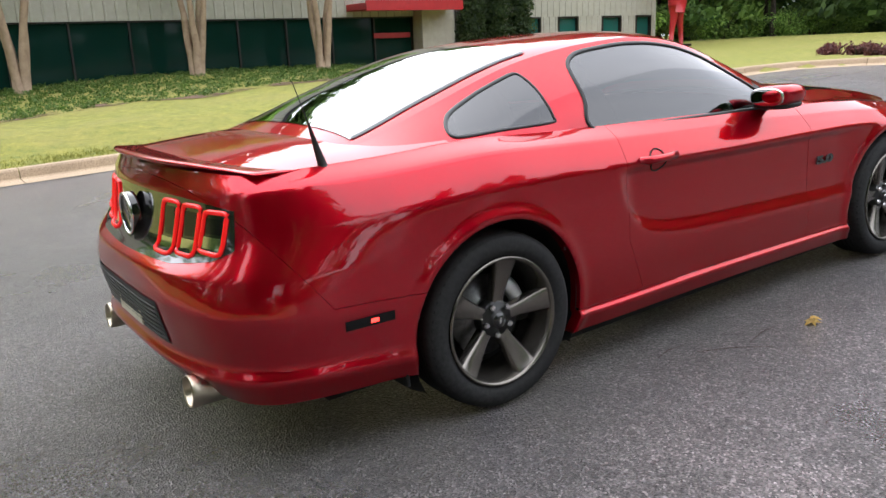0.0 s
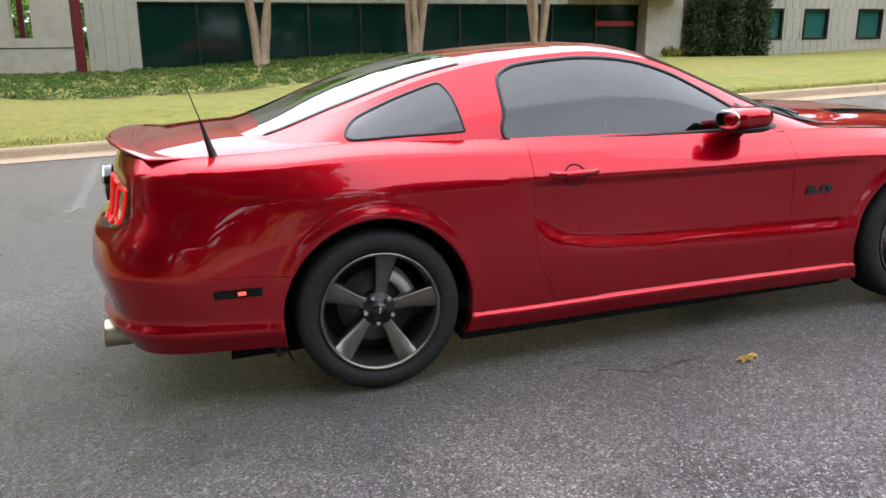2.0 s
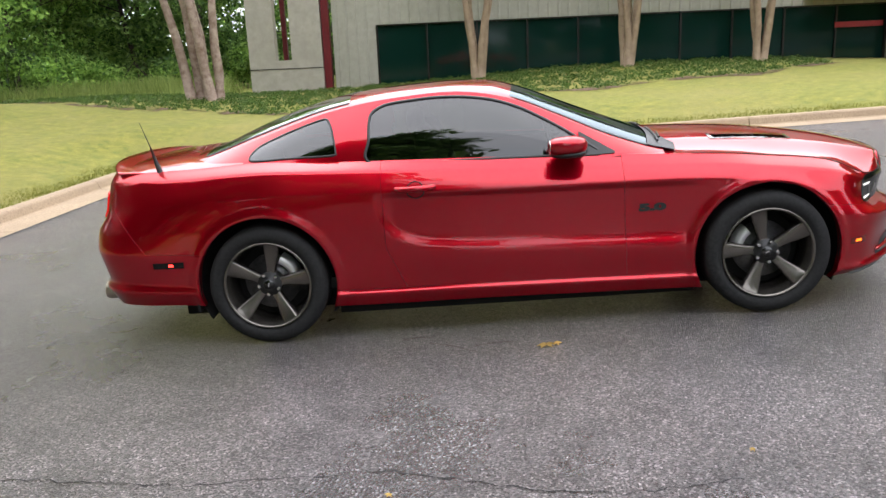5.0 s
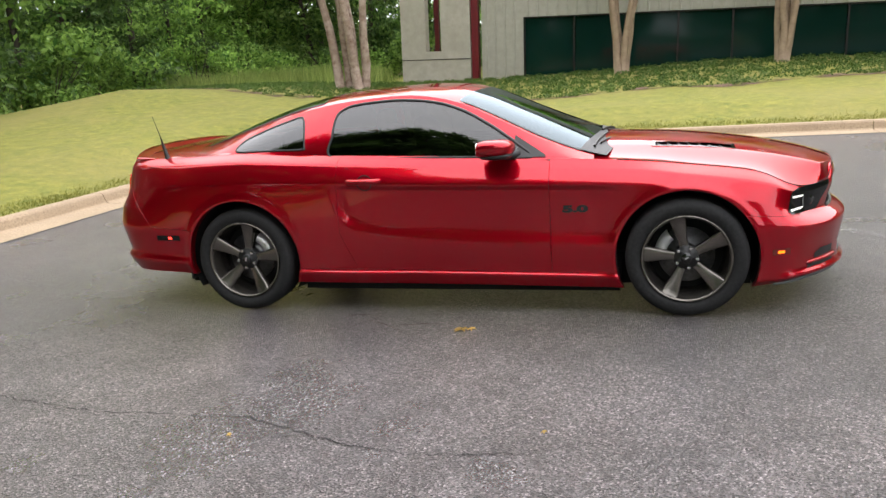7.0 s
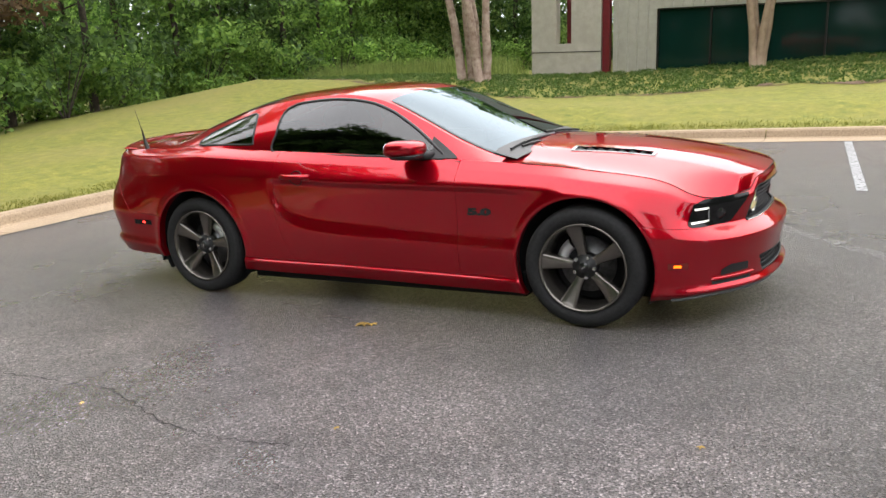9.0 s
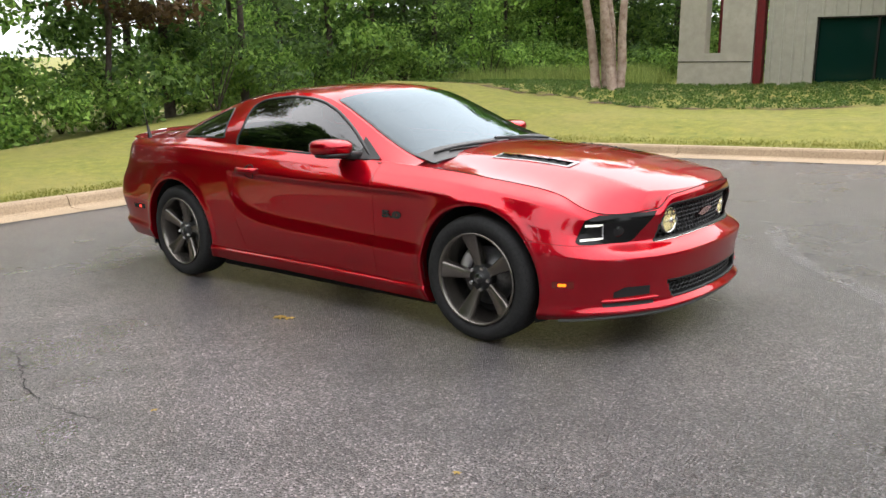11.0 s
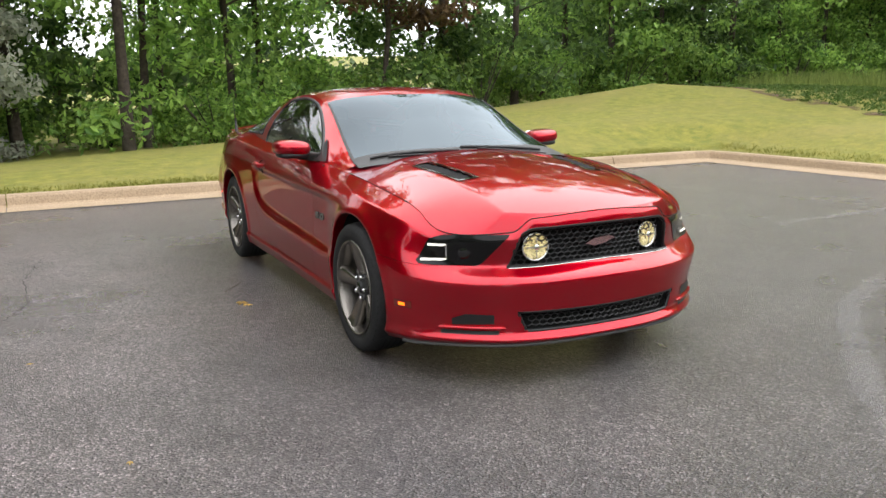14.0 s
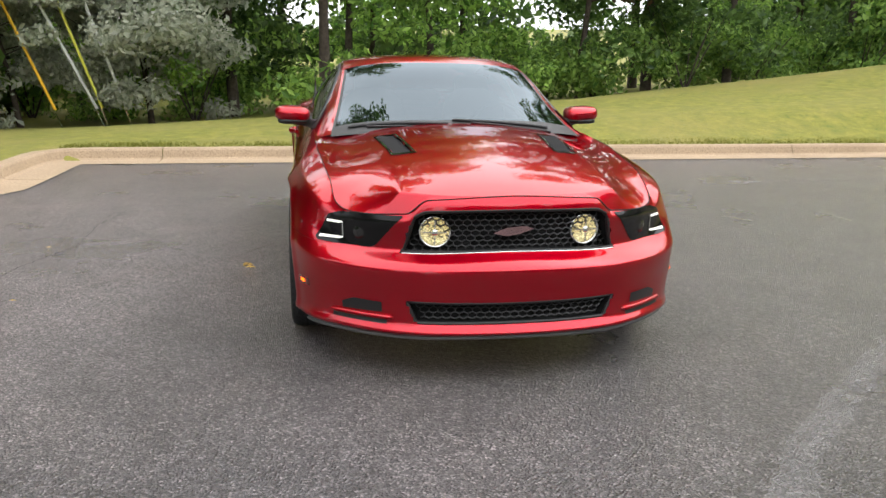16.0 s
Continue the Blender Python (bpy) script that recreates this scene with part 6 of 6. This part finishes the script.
for d, s in ((DOOR_R, -1), (DOOR_L, 1)):
    b = superegg((0.31, -0.905, 0.985), (0.095, 0.105, 0.050), 3.0)
    for v in b.verts:
        v.co.x += -0.12 * (abs(v.co.y) - 0.9) * 1.0 + (0.02 if v.co.x > 0.30 else 0) * math.cos((v.co.z - 0.985) * 25)
        v.co.z += 0.10 * (abs(v.co.y) - 0.9) * 0.5
    ob = part("mirror", mirrored(b) if s > 0 else b, PAINT, d, "red door mirror on a black foot", True)
    b = superegg((0.32, -0.895, 0.945), (0.092, 0.10, 0.022), 3.0, 24, 10)
    part("mirror_base", mirrored(b) if s > 0 else b, BLACK, ob, "black mirror base", True)
    b = tube(bmesh.new(), [(0.42, -0.755, 0.925), (0.37, -0.80, 0.932), (0.32, -0.86, 0.945)], [0.034, 0.028, 0.03], 10)
    part("mirror_foot", mirrored(b) if s > 0 else b, BLACK, ob, "black mirror foot", True)
    b = superegg((0.222, -0.907, 0.985), (0.005, 0.085, 0.04), 3.0, 24, 10)
    part("mirror_glass", mirrored(b) if s > 0 else b, material("mirror_silver", g3(0.8), 0.02, 1.0), ob, "mirror glass", True)
    # corner cover of the window
    G = np.array([[side_at(np.array(x), np.array(z), 0.009) for x, z in ((xx, 0.912 - 0.0 * xx), (xx, 0.912 + (0.60 - xx) * 0.62))] for xx in np.linspace(0.40, 0.585, 8)])
    b = grid_mesh(G)
    part("window_corner", mirrored(b) if s > 0 else b, BLACK, d, "black window corner", True)
    # handle: bar over a dark ring drawn for the hollow's shade
    bx = -0.50

    def on_side(x, z, off):
        us = np.linspace(5.0, 7.2, 120)
        u = float(np.interp(x, out_xy(us)[0], us))
        return body_point(u, k_at(u, z), off)

    bar = [on_side(x, 0.818, o) for x, o in ((bx - 0.105, 0.0), (bx - 0.09, 0.026), (bx - 0.04, 0.036), (bx + 0.03, 0.036), (bx + 0.08, 0.026), (bx + 0.10, 0.0))]
    b = tube(bmesh.new(), bar, [0.014, 0.018, 0.017, 0.017, 0.018, 0.014], 10)
    ob = part("handle", mirrored(b) if s > 0 else b, PAINT, d, "red door handle", True)
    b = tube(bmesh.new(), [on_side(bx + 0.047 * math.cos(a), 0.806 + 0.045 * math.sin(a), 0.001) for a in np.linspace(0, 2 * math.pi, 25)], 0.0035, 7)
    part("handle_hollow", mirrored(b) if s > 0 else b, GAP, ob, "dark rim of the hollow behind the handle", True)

# wing badge
for s in (-1, 1):
    cu = bpy.data.curves.new("badge", "FONT")
    cu.body, cu.size, cu.extrude, cu.align_x, cu.align_y, cu.space_character = "5.0", 0.082, 0.003, "CENTER", "CENTER", 1.0
    cu.offset = 0.0055
    tmp = new("badge_text", cu)
    bpy.context.view_layer.update()
    me = bpy.data.meshes.new_from_object(tmp.evaluated_get(bpy.context.evaluated_depsgraph_get()))
    bpy.data.objects.remove(tmp)
    ob = put("badge", me, GLOSSY_BLACK, car, "dark raised numerals 5.0")
    us = np.linspace(6.5, 7.6, 100)
    ub_ = float(np.interp(0.755, out_xy(us)[0], us))
    p = body_point(ub_, k_at(ub_, 0.622), 0.004)
    ob.matrix_basis = (pose(p[0], p[1], p[2], 90, 0, 0) if s < 0 else pose(p[0], -p[1], p[2], 90, 0, 180)) @ Matrix.Diagonal((1.4, 0.62, 1, 1))

# dark shut lines round the hood
both("shut_line", tube(bmesh.new(), [body_point(u, 7.0, 0.001) for u in np.linspace(7.05, 9.9, 60)], 0.0022, 5, False), GAP, "dark gap beside the hood")
whole("shut_line", tube(bmesh.new(), [body_point(u, 6.985, 0.0015) for u in np.linspace(9.9, 12, 70)], 0.0028, 5, False), GAP, "dark gap before the hood")
# aerial and wipers
an = part("aerial", tube(bmesh.new(), [(-1.93, -0.735, 0.975), (-1.934, -0.735, 0.995), (-1.95, -0.735, 1.06), (-1.966, -0.735, 1.13)], [0.02, 0.016, 0.010, 0.004], 10), BLACK, car, "black whip aerial on the rear wing", True)
part("mast", tube(bmesh.new(), [(-1.963, -0.735, 1.12), (-2.005, -0.735, 1.265)], [0.003, 0.0015], 6), BLACK, an)
for y0, y1 in ((-0.60, -0.05), (-0.02, 0.52)):
    def glass_at(y, x):
        yr = float(catmull(*RAIL_Y, x))
        return roof_point(np.array(x), np.array(y / yr)) + np.array((0.004, 0, 0.014))

    arm = part("wiper", tube(bmesh.new(), [glass_at(y1, 0.95), glass_at((y0 + y1) / 2, 0.90), glass_at(y0 + 0.1, 0.875)], 0.006, 6), BLACK, car, "black wiper", True)
    part("blade", tube(bmesh.new(), [glass_at(y, 0.845 + 0.04 * (y - y0) / (y1 - y0)) for y in np.linspace(y0, y1, 9)], 0.007, 6), BLACK, arm)

GC = roof_point(np.linspace(0.84, 0.99, 8)[:, None] * np.ones(41) - 0.07 * np.linspace(-0.97, 0.97, 41)[None, :] ** 2, np.linspace(-0.97, 0.97, 41)[None, :] * np.ones((8, 1)))
GC[..., 2] += 0.008
part("scuttle", grid_mesh(GC), BLACK, car, "black scuttle below the windscreen", True)

# ---- inside the car ----
dash = superegg((0.62, 0, 0.83), (0.26, 0.70, 0.11), 4, 30, 14)
part("dashboard", dash, INTERIOR, car, "charcoal dashboard", True)


def seat(x, y, w, name="seat"):
    b = superegg((x, y, 0.50), (0.27, w, 0.10), 3.5, 26, 14)
    s = part(name, b, INTERIOR, car, "charcoal cloth seat", True)
    b = superegg((0, 0, 0), (0.075, w * 0.92, 0.33), 3.2, 26, 16)
    bmesh.ops.rotate(b, verts=b.verts[:], cent=(0, 0, 0), matrix=Matrix.Rotation(radians(-17), 3, "Y"))
    bmesh.ops.translate(b, verts=b.verts[:], vec=(x - 0.34, y, 0.80))
    part("backrest", b, INTERIOR, s, "", True)
    b = superegg((x - 0.46, y, 1.14), (0.05, w * 0.5, 0.075), 3, 20, 12)
    part("headrest", b, INTERIOR, s, "", True)
    return s


for y in (-0.36, 0.36):
    seat(-0.05, y, 0.25)
seat(-0.86, 0, 0.52, "rear_seat").matrix_basis = pose(0, 0, -0.13)
bm = bmesh.new()
pts = [(0.34 - 0.09 * math.sin(a) * 0.4, 0.36 + 0.185 * math.cos(a), 0.86 + 0.185 * math.sin(a)) for a in np.linspace(0, 2 * math.pi, 33)]
sw = part("steering_wheel", tube(bm, pts, 0.014, 8, False), BLACK, car, "black steering wheel", True)
part("hub", superegg((0.36, 0.36, 0.85), (0.03, 0.08, 0.06), 2.6, 16, 10), BLACK, sw, "", True)
part("column", tube(bmesh.new(), [(0.36, 0.36, 0.85), (0.56, 0.36, 0.80)], 0.035, 10), BLACK, sw)
box_part("cabin_floor", (-1.5, 0.95, -0.80, 0.80, 0.27, 0.33), INTERIOR, car)
box_part("parcel_shelf", (-1.75, -1.15, -0.60, 0.60, 0.93, 0.95), INTERIOR, car)
both("door_card", box(bmesh.new(), -0.95, 0.62, -0.80, -0.77, 0.30, 0.90, 0.01), INTERIOR, "charcoal door card", False)


# ---- on the asphalt ----
def flat_leaf(name, x, y, size, turn, mat, label, category="leaf"):
    bm = bmesh.new()
    c = bm.verts.new((0, 0, 0.006))
    n = 15
    ring = [bm.verts.new((size * r * math.cos(a), size * r * 0.7 * math.sin(a), 0.003 + 0.012 * abs(math.sin(2.5 * a)) * size / 0.05)) for a, r in ((2 * math.pi * k / n, 1.0 if k % 3 == 0 else 0.55 if k % 3 == 1 else 0.62) for k in range(n))]
    for k in range(n):
        bm.faces.new((c, ring[k], ring[(k + 1) % n]))
    ob = part(name, bm, mat, None, label)
    tagged(ob, label, category)
    ob.matrix_world = Matrix.Translation((x, y, lot(x, y) + 0.001)) @ CAR @ pose(0, 0, 0, 0, 0, turn)
    return ob


flat_leaf("fallen_leaf", 0.133, -1.221, 0.055, 20, LEAF_FALLEN, "curled yellow fallen leaf on wet asphalt")
flat_leaf("fallen_leaf", 0.19, -1.20, 0.035, 70, LEAF_FALLEN, "curled yellow fallen leaf on wet asphalt")
for x, y, s in ((-0.9, -1.61, 0.016), (0.78, -2.43, 0.02), (2.19, -2.1, 0.02), (0.277, -1.739, 0.014), (2.51, 0.337, 0.016), (-0.54, -2.62, 0.02), (-1.1, -2.7, 0.014), (3.1, -0.9, 0.014), (-0.2, -3.1, 0.016)):
    flat_leaf("petal" if s < 0.018 else "fallen_leaf", x, y, s, x * 90, LEAF_FALLEN if s > 0.018 else PAINT_WHITE, "small pale petal on the asphalt" if s < 0.018 else "small dry leaf on the asphalt")
for x, y, l, a in ((-0.35, -1.17, 0.16, -35), (-0.12, -1.15, 0.12, 8), (-0.55, -1.0, 0.09, 5), (0.2, 0.0, 0.1, 60)):
    bm = tube(bmesh.new(), [(-l, 0, 0.006), (0, 0.012, 0.009), (l, 0, 0.006)], [0.0012, 0.002, 0.001], 5)
    ob = tagged(part("twig", bm, BARK, None, "thin brown twig on the asphalt"), category="twig", group="twigs")
    ob.matrix_world = Matrix.Translation((x, y, lot(x, y))) @ CAR @ pose(0, 0, 0, 0, 0, a)
# cracks
CRACK = material("asphalt_crack", g3(0.012), 0.9)
cr = np.random.default_rng(5)
for path in ([(-2.1, -2.35), (-1.33, -2.47), (-0.55, -2.44), (-0.25, -2.55), (-0.03, -2.63), (0.28, -2.69), (0.7, -2.62)],):
    line = resample(path, 0.035)
    line = line + cr.normal(size=line.shape) * 0.008
    vs, fs = [], []
    for i, (x, y) in enumerate(line):
        w = 0.0032 * (0.35 + cr.random())
        vs += [(x, y - w, lot(x, y) + 0.0035), (x, y + w, lot(x, y) + 0.0035)]
        if i:
            fs.append((2 * i - 2, 2 * i, 2 * i + 1, 2 * i - 1))
    tagged(raw("crack", vs, fs, CRACK), "hairline crack in the asphalt", "crack", kind="structure")
# pale scuffed tyre arc
SCUFF = speckled("pale_scuffed_asphalt", (0.15, 0.145, 0.14), (0.25, 0.24, 0.23), 70, 0.6, 5.0, 0.4, 0.004)
worn(SCUFF, 0.38, 0.85, 30)
line = resample([(1.6, 3.0), (1.85, 2.35), (2.05, 1.95), (2.35, 1.6), (2.6, 1.3), (3.0, 0.85), (3.4, 0.55)], 0.06)
vs, fs = [], []
for i, (x, y) in enumerate(line):
    d = line[min(i + 1, len(line) - 1)] - line[max(i - 1, 0)]
    d /= np.hypot(*d)
    for o in (-0.05 - 0.03 * cr.random(), 0.05 + 0.03 * cr.random()):
        px, py = x - d[1] * o, y + d[0] * o
        vs.append((px, py, lot(px, py) + 0.003))
    if i:
        fs.append((2 * i - 2, 2 * i, 2 * i + 1, 2 * i - 1))
tagged(raw("scuff_mark", vs, fs, SCUFF), "pale curved scuff on the asphalt", "scuff", kind="structure")
